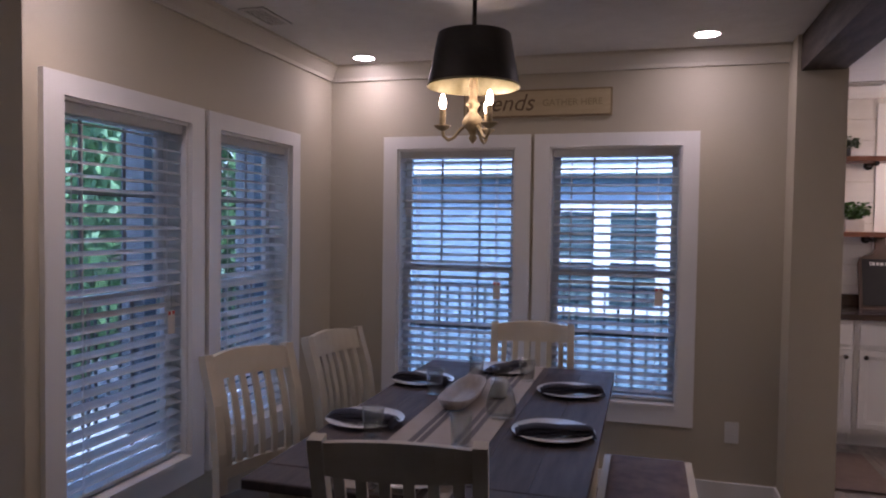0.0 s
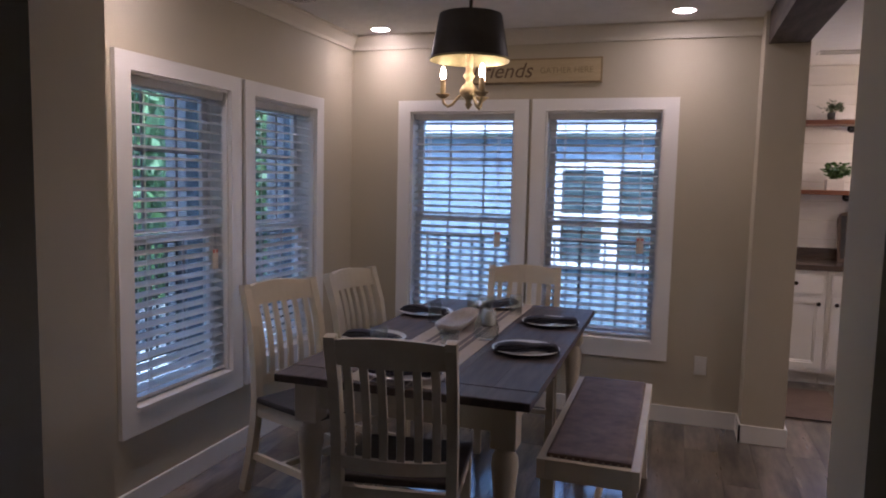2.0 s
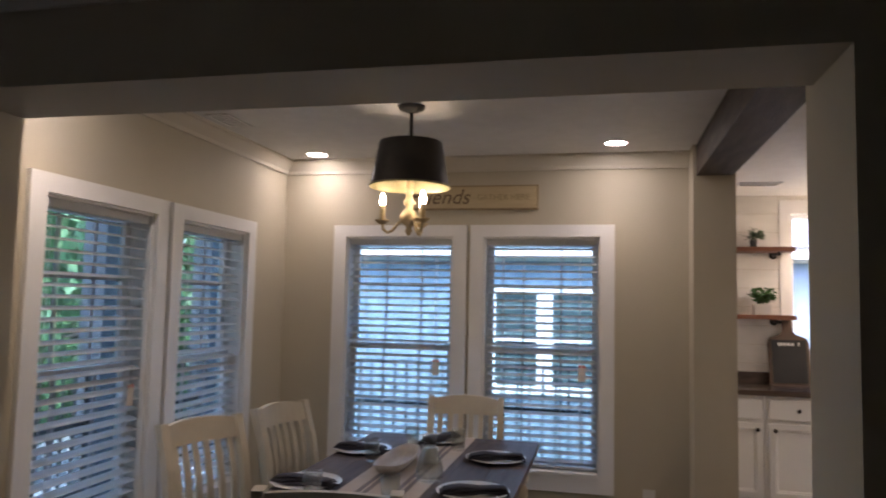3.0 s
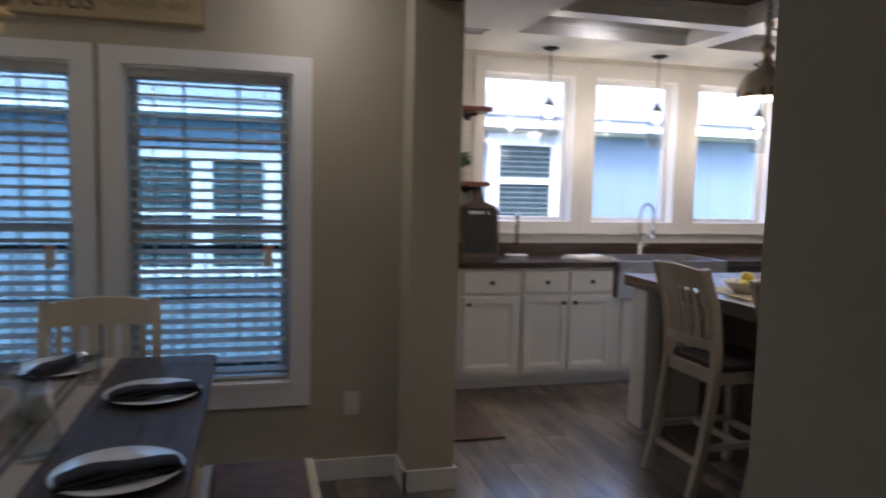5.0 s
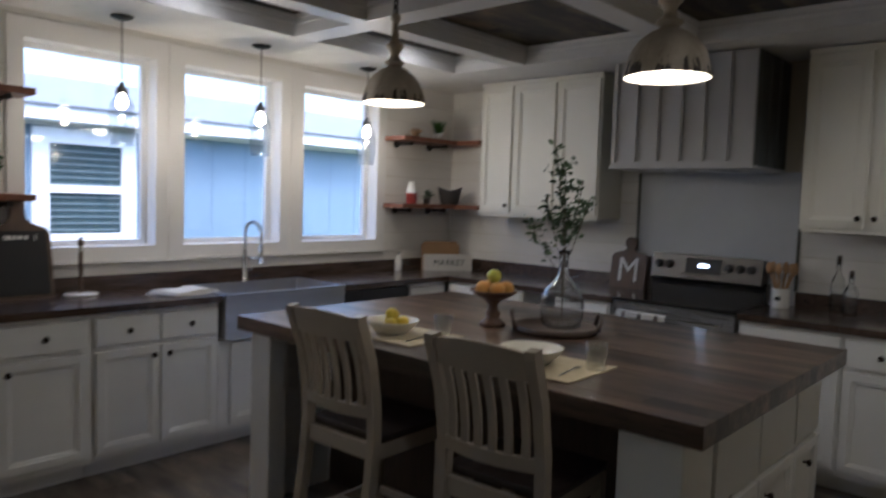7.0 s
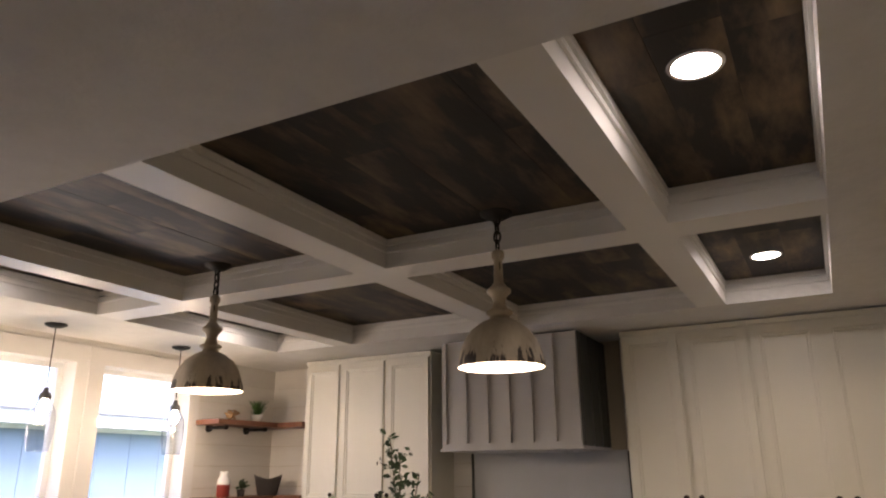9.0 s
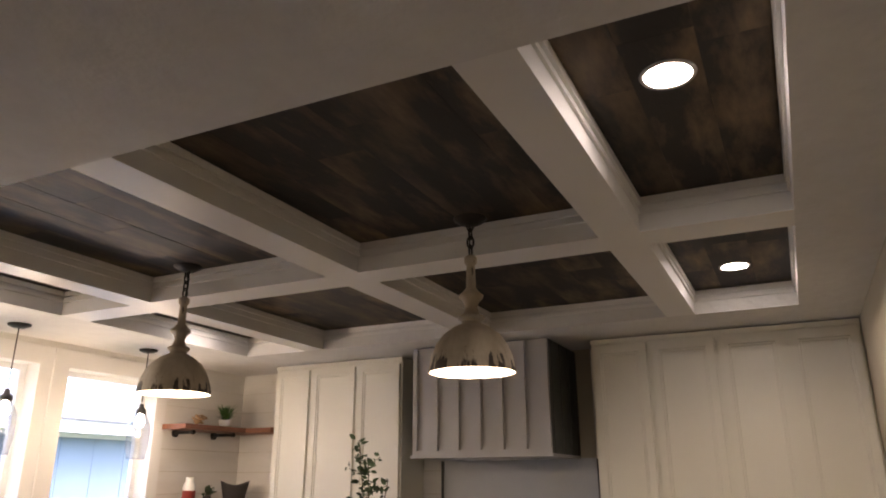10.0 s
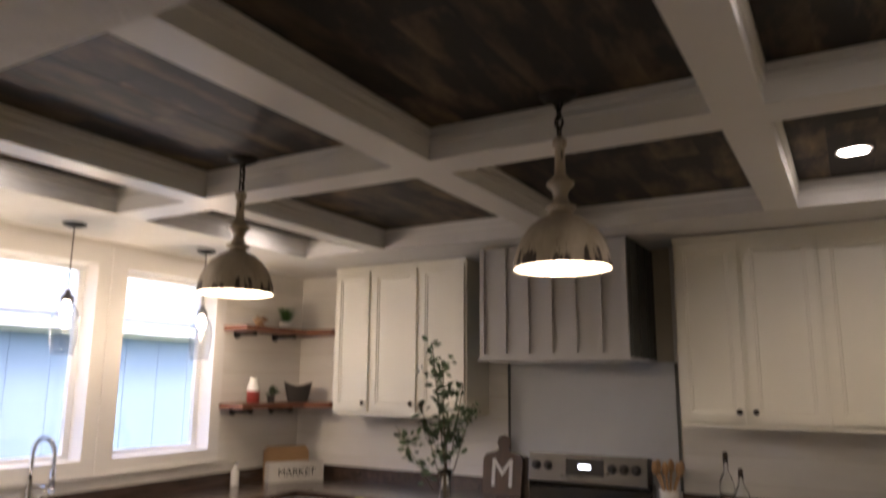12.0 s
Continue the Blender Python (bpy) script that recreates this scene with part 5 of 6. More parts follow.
for z in (1.965, 1.43):
    shelf("wall_shelf", pose(XKW + 0.012, YK - 0.014, z), 0.725, 0.24, "red-brown wooden wall shelf on black pipe brackets")
    e = thing("corner_shelf", "red-brown wooden corner shelf on black pipe brackets", "shelf", pose(0, 0, z), "corner shelves")
    bm = B()
    poly = [(4.535, 6.465), (4.535, 6.24), (5.13, 6.22), (5.13, 5.98), (5.356, 5.98), (5.356, 6.465)]
    a = [bm.verts.new((px, py, 0)) for px, py in poly]
    b = [bm.verts.new((px, py, 0.035)) for px, py in poly]
    bm.faces.new(a), bm.faces.new(list(reversed(b)))
    for i in range(6):
        j = (i + 1) % 6
        bm.faces.new((a[j], a[i], b[i], b[j]))
    part("board", bm, SHELFWOOD, e)
    for p, q, r in (((4.66, 6.463), (4.66, 6.28), 0), ((5.05, 6.463), (5.05, 6.26), 0)):
        bm = B()
        sweep(bm, [(*p, -0.018), (*q, -0.018)], 0.011, n=8)
        sweep(bm, [(*p, -0.018), (p[0], p[1] - 0.01, -0.018)], 0.032, n=12)
        sweep(bm, [(q[0], q[1] + 0.02, -0.018), (*q, -0.018)], 0.017, n=10)
        part("pipe_bracket", bm, BLACKMETAL, e)
# ---- on the dining table ----
rn = thing("table_runner", "beige woven table runner with grey stripes along the table", "table runner", pose(-0.415, 0, TZ))
bm = B()
bx(bm, -0.165, 0.165, TY0 + 0.02, TY1 - 0.015, 0.0006, 0.003)
part("cloth", bm, RUNNER, rn)
for x in (-0.085, -0.055, 0.06, 0.09):
    bm = B()
    bx(bm, x - 0.010, x + 0.010, TY0 + 0.02, TY1 - 0.015, 0.0032, 0.0042)
    part("stripe", bm, RUNSTRIPE, rn)


def plate(m, turn):
    e = thing("dinner_plate", "white china plate set on the dining table", "plate", m, "place settings")
    bm = B()
    lathe(bm, [(0.0, 0.0035), (0.075, 0.0035), (0.09, 0.006), (0.142, 0.016), (0.145, 0.018), (0.142, 0.0195), (0.09, 0.010), (0.0, 0.008)], 40)
    part("dish", bm, CHINA, e)
    n = thing("folded_napkin", "charcoal linen napkin folded across a white plate", "napkin", m @ pose(0.01, -0.035, 0.0195, 0, 0, turn), "place settings")
    bm = B()
    nx, ny = 14, 5
    for layer in range(3):
        z0 = 0.001 + 0.0085 * layer
        grid = []
        rnd = random.Random(layer * 7 + int(turn))
        for i in range(nx + 1):
            row = []
            for j in range(ny + 1):
                u, v = -1 + 2 * i / nx, -1 + 2 * j / ny
                x = u * (0.135 - 0.006 * layer)
                y = v * (0.043 - 0.005 * layer) + 0.006 * math.sin(u * 3 + layer)
                z = z0 + 0.010 * math.cos(v * 1.4) + 0.003 * math.sin(u * 5 + layer * 2) - 0.004 * u * u + rnd.uniform(-0.0012, 0.0012)
                row.append(bm.verts.new((x, y, z)))
            grid.append(row)
        for i in range(nx):
            for j in range(ny):
                f = bm.faces.new((grid[i][j], grid[i + 1][j], grid[i + 1][j + 1], grid[i][j + 1]))
                f.smooth = True
    c = part("cloth", bm, NAPKIN, n)
    md = c.modifiers.new("thick", "SOLIDIFY")
    md.thickness = 0.004


for x, y, a in ((-0.065, 3.665, 12), (-0.06, 3.035, 14), (-0.42, 4.02, 65), (-0.735, 3.67, -8), (-0.735, 2.98, -8), (-0.395, 2.49, 5)):
    plate(pose(x, y, TZ + (0.0045 if abs(x + 0.415) < 0.05 else 0.0006), 0, 0, 0), a)


def tumbler(x, y, z, label="clear glass tumbler on the dining table", r=0.038, h=0.105):
    e = thing("glass_tumbler", label, "glass", pose(x, y, z), "drinking glasses")
    bm = B()
    lathe(bm, [(0.0, 0.0), (r * 0.82, 0.0), (r * 0.86, 0.004), (r, h), (r - 0.003, h), (r * 0.82 - 0.003, 0.014), (0.0, 0.012)], 24)
    part("tumbler", bm, THINGLASS, e).visible_shadow = False


for x, y in ((-0.62, 3.475), (-0.63, 2.79), (-0.28, 3.83), (-0.52, 3.83), (-0.33, 2.81)):
    tumbler(x, y, TZ + (0.0045 if -0.58 < x < -0.25 else 0.0008))
db = thing("dough_bowl", "long whitewashed wooden dough bowl on the table runner", "bowl", pose(-0.47, 3.39, TZ + 0.0045, 0, 0, 1))
bm = B()
n = 36
rings = []
for sx, sy, z in ((0.042, 0.17, 0.0), (0.062, 0.222, 0.018), (0.074, 0.25, 0.044), (0.066, 0.241, 0.045), (0.052, 0.21, 0.022), (0.03, 0.16, 0.010)):
    ring = []
    for k in range(n):
        a = 2 * math.pi * k / n
        c, s = math.cos(a), math.sin(a)
        q = 0.72
        ring.append(bm.verts.new((sx * math.copysign(abs(c) ** q, c), sy * math.copysign(abs(s) ** q, s), z + (0.010 * abs(s) ** 3 if z > 0.04 else 0))))
    rings.append(ring)
for a, b in zip(rings, rings[1:]):
    for k in range(n):
        bm.faces.new((a[k], a[(k + 1) % n], b[(k + 1) % n], b[k])).smooth = True
bm.faces.new(list(reversed(rings[0]))), bm.faces.new(rings[-1])
part("bowl", bm, BOWLWOOD, db)
ca = thing("glass_carafe", "clear glass carafe on the table runner", "carafe", pose(-0.272, 3.18, TZ + 0.0045))
bm = B()
lathe(bm, [(0.0, 0), (0.045, 0), (0.055, 0.012), (0.058, 0.05), (0.045, 0.10), (0.026, 0.14), (0.026, 0.165), (0.036, 0.19), (0.033, 0.19), (0.0235, 0.166), (0.0235, 0.14),
           (0.042, 0.10), (0.055, 0.05), (0.052, 0.016), (0.0, 0.010)], 26)
part("vessel", bm, THINGLASS, ca).visible_shadow = False
cn = thing("pillar_candle", "short white pillar candle on the table runner", "candle", pose(-0.345, 3.50, TZ + 0.0045))
bm = B()
lathe(bm, [(0.0, 0), (0.034, 0), (0.036, 0.004), (0.036, 0.07), (0.030, 0.076), (0.0, 0.072)], 22)
part("wax", bm, CHINA, cn)
bm = B()
sweep(bm, [(0, 0, 0.07), (0.001, 0, 0.084)], 0.0015, n=5)
part("wick", bm, BLACKMETAL, cn)

# ---- on the dining walls and ceiling ----
sg = thing("wooden_sign", "long cream wooden sign with dark script over the windows", "sign", pose(-0.39, YB - 0.001, 2.178))
bm = B()
bx(bm, -0.425, 0.425, -0.022, 0, -0.078, 0.078, 0.003)
part("frame", bm, SIGNEDGE, sg, "brown edge")
bm = B()
bx(bm, -0.415, 0.415, -0.028, -0.0225, -0.068, 0.068, 0.002)
bd = part("board", bm, SIGNWOOD, sg)
sh = Matrix.Identity(4)
sh[0][1] = 0.30
text("script_word", "Friends", 0.135, pose(-0.20, -0.029, 0.0, 90) @ sh, SIGNDARK, sg, 0.001)
text("caps_words", "GATHER HERE", 0.052, pose(0.205, -0.029, -0.002, 90), FADED, sg, 0.0008)
ol = thing("wall_outlet", "white double electrical outlet on the greige wall", "outlet", pose(0.70, YB - 0.0005, 0.378))
bm = B()
bx(bm, -0.036, 0.036, -0.006, 0, -0.058, 0.058, 0.003)
part("plate", bm, PLATEWHITE, ol)
for z in (-0.02, 0.02):
    bm = B()
    bx(bm, -0.017, 0.017, -0.0085, -0.0062, z - 0.014, z + 0.014, 0.001)
    bx(bm, -0.008, -0.006, -0.0095, -0.0086, z - 0.005, z + 0.006)
    bx(bm, 0.006, 0.008, -0.0095, -0.0086, z - 0.005, z + 0.006)
    part("socket", bm, PLATEWHITE, ol)


def vent(x, y, w, d, turn):
    e = thing("ceiling_vent", "white slatted air vent in the ceiling", "vent", pose(x, y, ZC, 0, 0, turn), "air vents")
    bm = B()
    bx(bm, -w / 2, w / 2, -d / 2, d / 2, -0.002, -0.0005)
    part("backing", bm, BLACKPLASTIC, e)
    bm = B()
    for q in ((-w / 2, w / 2, -d / 2, -d / 2 + 0.018), (-w / 2, w / 2, d / 2 - 0.018, d / 2), (-w / 2, -w / 2 + 0.018, -d / 2 + 0.018, d / 2 - 0.018), (w / 2 - 0.018, w / 2, -d / 2 + 0.018, d / 2 - 0.018)):
        bx(bm, *q, -0.008, -0.002)
    part("frame", bm, PLATEWHITE, e)
    n = 7
    for k in range(n):
        y0 = -d / 2 + 0.022 + (d - 0.044) * k / n
        bm = B()
        bx(bm, -w / 2 + 0.018, w / 2 - 0.018, y0, y0 + 0.005, -0.0045, -0.0025)
        part("slat", bm, PLATEWHITE, e)


vent(-1.495, 3.58, 0.27, 0.13, 90)
vent(1.56, 5.86, 0.30, 0.14, 0)

# ---- on the island ----
IZ = 0.9125


def leafspray(bm, base, tip, n, size, rnd, droop=0.0):
    base, tip = Vector(base), Vector(tip)
    for i in range(n):
        t = 0.15 + 0.85 * i / max(1, n - 1)
        p = base.lerp(tip, t) + Vector((rnd.uniform(-1, 1), rnd.uniform(-1, 1), rnd.uniform(-0.6, 0.6))) * size * 0.5
        d = Vector((rnd.uniform(-1, 1), rnd.uniform(-1, 1), rnd.uniform(-0.3, 0.8) - droop)).normalized()
        s = d.cross(Vector((rnd.uniform(-1, 1), rnd.uniform(-1, 1), rnd.uniform(-1, 1)))).normalized()
        L = size * rnd.uniform(0.7, 1.25)
        up = d.cross(s) * L * 0.08
        vs = [p, p + d * L * 0.35 + s * L * 0.26 + up, p + d * L * 0.75 + s * L * 0.2 + up, p + d * L, p + d * L * 0.75 - s * L * 0.2 + up, p + d * L * 0.35 - s * L * 0.26 + up]
        bm.faces.new([bm.verts.new(v) for v in vs])


ty = thing("round_tray", "round dark wooden tray with two loop handles", "tray", pose(3.38, 4.05, IZ))
bm = B()
lathe(bm, [(0.0, 0.0), (0.185, 0.0), (0.195, 0.006), (0.195, 0.03), (0.186, 0.032), (0.183, 0.014), (0.0, 0.013)], 40)
part("dish", bm, TRAYWOOD, ty)
for s in (-1, 1):
    bm = B()
    d = Vector((0.62, -0.78, 0)) * s
    pr = Vector((-d.y, d.x, 0))
    sweep(bm, [d * 0.19 + pr * 0.065 + Vector((0, 0, 0.015)), d * 0.20 + pr * 0.062 + Vector((0, 0, 0.055)), d * 0.205 + pr * 0.035 + Vector((0, 0, 0.085)), d * 0.205 - pr * 0.035 + Vector((0, 0, 0.085)),
               d * 0.20 - pr * 0.062 + Vector((0, 0, 0.055)), d * 0.19 - pr * 0.065 + Vector((0, 0, 0.015))], 0.009, n=8, side=(0, 0, 1))
    part("handle", bm, TRAYWOOD, ty)
vs = thing("glass_demijohn", "clear glass demijohn vase with wire band on the tray", "vase", pose(3.43, 4.05, IZ + 0.0135))
bm = B()
lathe(bm, [(0.0, 0), (0.075, 0), (0.092, 0.012), (0.10, 0.06), (0.10, 0.13), (0.085, 0.18), (0.05, 0.215), (0.027, 0.245), (0.022, 0.28), (0.022, 0.345), (0.030, 0.355), (0.030, 0.365), (0.018, 0.365),
           (0.018, 0.28), (0.023, 0.245), (0.046, 0.213), (0.081, 0.178), (0.096, 0.13), (0.096, 0.06), (0.088, 0.016), (0.0, 0.010)], 36)
part("bottle", bm, GLASS, vs).visible_shadow = False
bm = B()
for z in (0.105, 0.14):
    sweep(bm, [(0.1015 * math.cos(2 * math.pi * k / 28), 0.1015 * math.sin(2 * math.pi * k / 28), z) for k in range(29)], 0.0018, n=5, side=(0, 0, 1))
sweep(bm, [(0.10, -0.02, 0.105), (0.125, 0, 0.11), (0.125, 0, 0.135), (0.10, 0.02, 0.14)], 0.002, n=5)
sweep(bm, [(-0.10, -0.02, 0.105), (-0.125, 0, 0.11), (-0.125, 0, 0.135), (-0.10, 0.02, 0.14)], 0.002, n=5)
part("wire_band", bm, BLACKMETAL, vs)
br = thing("leafy_branches", "tall green eucalyptus branches standing in the glass vase", "branches", pose(3.43, 4.05, IZ + 0.0255))
rnd = random.Random(4)
leaves = B()
view = Vector((0.58, -0.81, 0))
for du, dv, h in ((-0.01, 0.02, 0.84), (0.03, -0.03, 0.74), (0.12, 0.03, 0.68), (0.15, -0.03, 0.60), (-0.14, 0.03, 0.50), (-0.05, 0.06, 0.60), (0.06, 0.05, 0.56)):
    tip = view * (du - 0.045) + Vector((0.81, 0.58, 0)) * dv + Vector((0, 0, h))
    mid = Vector((tip.x * 0.25, tip.y * 0.25, h * 0.55))
    stem = B()
    sweep(stem, [(0, 0, 0.0), (tip.x * 0.03, tip.y * 0.03, 0.36), mid, tip], 0.0022, n=5)
    leafspray(leaves, (mid + Vector((tip.x * 0.08, tip.y * 0.08, 0.36))) / 2 if h > 0.5 else mid, tip, int(52 * h), 0.034, rnd)
    for j in range(3):
        t = rnd.uniform(0.3, 0.85)
        p = mid.lerp(tip, t)
        q = p + Vector((rnd.uniform(-0.07, 0.07), rnd.uniform(-0.07, 0.07), rnd.uniform(0.0, 0.07)))
        sweep(stem, [p, q], 0.0014, n=4)
        leafspray(leaves, p, q, 8, 0.031, rnd)
    part("stem", stem, STEMMAT, br)
part("leaves", leaves, LEAF, br)["kind"] = "stuff"

pf = thing("pedestal_bowl", "turned wooden pedestal fruit stand on the island", "fruit stand", pose(3.27, 4.335, IZ))
bm = B()
lathe(bm, [(0.0, 0.0), (0.062, 0.0), (0.064, 0.012), (0.05, 0.022), (0.03, 0.04), (0.038, 0.06), (0.026, 0.078), (0.022, 0.10), (0.036, 0.118), (0.05, 0.13)], 28)
part("foot", bm, PEDWOOD, pf)
bm = B()
lathe(bm, [(0.0, 0.131), (0.06, 0.131), (0.09, 0.148), (0.115, 0.166), (0.117, 0.172), (0.110, 0.172), (0.08, 0.156), (0.0, 0.143)], 36)
part("bowl", bm, PEDWOOD, pf)


def fruit(name, label, at, r, squash, material, turn=0):
    e = thing(name, label, name.split("_")[-1], pose(*at, 0, 20, turn), "fruit")
    bm = B()
    ball(bm, (0, 0, 0), r, squash, 16)
    for v in bm.verts:
        d = (v.co.x ** 2 + v.co.y ** 2) ** 0.5
        if d < r * 0.4 and v.co.z > 0:
            v.co.z -= (r * 0.4 - d) * 0.5
    part("skin", bm, material, e)
    bm = B()
    sweep(bm, [(0, 0, r * 0.6 * squash[2]), (0.002, 0, r * (1.06) * squash[2])], 0.002, n=5)
    part("stem", bm, STEMMAT, e)


fz = IZ + 0.148
for dx, dy, t in ((0.042, -0.045, 0), (-0.048, 0.028, 60), (0.036, 0.05, 130), (-0.036, -0.05, 200)):
    fruit("orange", "ripe orange in the wooden fruit stand", (3.27 + dx, 4.335 + dy, fz + 0.034), 0.037, (1, 1, 0.95), PEACH, t)
fruit("green_apple", "yellow-green apple on top of the oranges", (3.27, 4.335, fz + 0.090), 0.036, (1, 1, 0.92), APPLE)


def island_setting(y, lemons):
    m = thing("placemat", "cream woven jute placemat on the island", "placemat", pose(2.76, y, IZ), "island settings")
    bm = B()
    bx(bm, -0.17, 0.17, -0.235, 0.235, 0.0006, 0.0045, 0.001)
    part("mat", bm, PLACEMAT, m)
    b = thing("pasta_bowl", "wide cream stoneware bowl on the placemat", "bowl", pose(2.735, y + 0.015, IZ + 0.005), "island settings")
    bm = B()
    lathe(bm, [(0.0, 0.0), (0.06, 0.0), (0.07, 0.008), (0.10, 0.035), (0.118, 0.056), (0.120, 0.060), (0.114, 0.060), (0.094, 0.038), (0.06, 0.014), (0.0, 0.011)], 40)
    part("bowl", bm, CREAMCHINA, b)
    if lemons:
        for dx, dy, dz, t in ((0.02, 0.03, 0.044, 20), (-0.03, -0.02, 0.044, 80), (0.02, -0.035, 0.050, 140), (0.0, 0.0, 0.082, 10)):
            fruit("lemon", "yellow lemon in the cream bowl", (2.735 + dx, y + 0.015 + dy, IZ + 0.005 + dz), 0.028, (1.3, 1, 1), LEMON, t)
    f = thing("steel_fork", "small steel fork on the placemat", "fork", pose(2.73, y - 0.155, IZ + 0.005, 0, 0, 8), "island settings")
    bm = B()
    sweep(bm, [(-0.09, 0, 0.0025), (-0.02, 0, 0.003), (0.03, 0, 0.005)], 0.008, 0.003, side=(0, 1, 0))
    part("handle", bm, CHROME, f)
    for k in range(4):
        bm = B()
        sweep(bm, [(0.03, 0, 0.005), (0.045, (k - 1.5) * 0.006, 0.004), (0.085, (k - 1.5) * 0.006, 0.003)], 0.003, 0.002, side=(0, 1, 0))
        part("tine", bm, CHROME, f)
    tumbler(2.83, y - 0.20, IZ + 0.005, "clear glass tumbler on the island placemat", 0.040, 0.10)


island_setting(3.72, False)
island_setting(4.46, True)
# ---- on the worktops ----
WZ = 0.9155
cb = thing("chalkboard_paddle", "dark chalkboard cutting board leaning on the shiplap wall", "chalkboard", pose(1.872, 6.335, WZ, -11, 0, 3))
pts = [(-0.15, 0), (0.15, 0), (0.155, 0.33), (0.14, 0.375), (0.06, 0.405), (0.04, 0.43), (0.036, 0.53), (0.02, 0.555), (-0.02, 0.555), (-0.036, 0.53), (-0.04, 0.43), (-0.06, 0.405), (-0.14, 0.375), (-0.155, 0.33)]
part("paddle", outline(B(), pts, 0, 0.018), BOARDWOOD, cb, "brown wooden paddle")
bm = B()
bx(bm, -0.13, 0.13, -0.004, -0.0005, 0.02, 0.36)
part("slate", bm, SLATE, cb)
bm = B()
for x, z, w, h in ((-0.075, 0.325, 0.006, 0.03), (-0.055, 0.325, 0.022, 0.022), (-0.027, 0.325, 0.018, 0.02), (0.0, 0.325, 0.022, 0.02), (0.03, 0.325, 0.016, 0.02), (0.075, 0.325, 0.006, 0.03)):
    bx(bm, x - w / 2, x + w / 2, -0.0055, -0.0042, z - h / 2, z + h / 2)
part("chalk_bar", bm, CHALK, cb)
ph = thing("towel_holder", "upright wooden paper towel holder with a marble foot", "towel holder", pose(2.15, 6.33, WZ))
bm = B()
lathe(bm, [(0.0, 0), (0.085, 0), (0.088, 0.004), (0.086, 0.014), (0.0, 0.016)], 30)
part("foot", bm, CHINA, ph)
bm = B()
lathe(bm, [(0.011, 0.015), (0.011, 0.27), (0.016, 0.285), (0.012, 0.31), (0.0, 0.315)], 14)
part("rod", bm, BOARDWOOD, ph)
bm = B()
lathe(bm, [(0.0125, 0.24), (0.0125, 0.31), (0.010, 0.322), (0.0, 0.324)], 14)
part("finial", bm, CHROME, ph)
tw = thing("folded_towel", "white towel folded loosely beside the sink", "towel", pose(2.64, 6.12, WZ, 0, 0, 16))
bm = B()
rnd = random.Random(2)
for layer in range(3):
    g = []
    for i in range(13):
        g.append([])
        for j in range(9):
            u, v = -1 + i / 6, -1 + j / 4
            g[-1].append(bm.verts.new((u * (0.17 - 0.012 * layer), v * (0.12 - 0.01 * layer), 0.004 + layer * 0.008 + 0.004 * math.sin(3 * u + 2 * v + layer) + 0.004 * (1 - v * v) + rnd.uniform(0, 0.002))))
    for i in range(12):
        for j in range(8):
            bm.faces.new((g[i][j], g[i + 1][j], g[i + 1][j + 1], g[i][j + 1])).smooth = True
c = part("cloth", bm, TOWEL, tw)
c.modifiers.new("thick", "SOLIDIFY").thickness = 0.004
sp = thing("soap_bottle", "small white soap dispenser beside the corner", "soap dispenser", pose(4.66, 6.40, WZ))
bm = B()
lathe(bm, [(0.0, 0), (0.028, 0), (0.03, 0.006), (0.03, 0.09), (0.012, 0.11), (0.012, 0.125), (0.0, 0.126)], 18)
part("bottle", bm, CHINA, sp)
bm = B()
sweep(bm, [(0, 0, 0.125), (0, 0, 0.15), (0, -0.035, 0.152)], 0.005, n=8)
part("pump", bm, CHROME, sp)
mk = thing("market_crate", "small white wooden crate lettered in grey", "crate", pose(5.06, 6.22, WZ, 0, 0, -32))
bm = B()
bx(bm, -0.20, 0.20, -0.06, -0.045, 0.0, 0.135, 0.002)
part("front", bm, POTWHITE, mk)
for x in (-0.20, 0.185):
    bm = B()
    bx(bm, x, x + 0.015, -0.0445, 0.06, 0.0, 0.13)
    part("side", bm, POTWHITE, mk)
bm = B()
bx(bm, -0.184, 0.184, 0.045, 0.06, 0.0, 0.13)
bx(bm, -0.184, 0.184, -0.044, 0.044, 0.0, 0.012)
part("back", bm, POTWHITE, mk)
text("lettering", "MARKET", 0.072, pose(0, -0.061, 0.065, 90), SLATE, mk, 0.0008)
bb = thing("wooden_board", "pale wooden serving board standing behind the crate", "cutting board", pose(5.11, 6.335, WZ, -8, 0, -32))
part("board", outline(B(), [(-0.17, 0), (0.17, 0), (0.17, 0.20), (0.14, 0.235), (-0.14, 0.235), (-0.17, 0.20)], 0, 0.016), BOARDLIGHT, bb)
mb = thing("letter_board", "brown paddle board with a white capital letter", "wooden board", pose(5.265, 4.675, WZ, -9, 0, -90))
pts = [(-0.135, 0), (0.135, 0), (0.14, 0.22), (0.12, 0.25), (0.05, 0.27), (0.03, 0.285), (0.048, 0.32), (0.04, 0.355), (0.015, 0.37), (-0.015, 0.37), (-0.04, 0.355), (-0.048, 0.32), (-0.03, 0.285), (-0.05, 0.27), (-0.12, 0.25), (-0.14, 0.22)]
part("paddle", outline(B(), pts, 0, 0.018), BOARDWOOD, mb)
text("letter", "M", 0.25, pose(0, -0.002, 0.125, 90), CHALK, mb, 0.002, 0.9)
b2 = thing("cutting_board", "dark wooden board standing behind the paddle", "cutting board", pose(5.31, 4.60, WZ, -6, 0, -90))
part("board", outline(B(), [(-0.13, 0), (0.13, 0), (0.13, 0.21), (0.11, 0.24), (-0.11, 0.24), (-0.13, 0.21)], 0, 0.014), TRAYWOOD, b2)
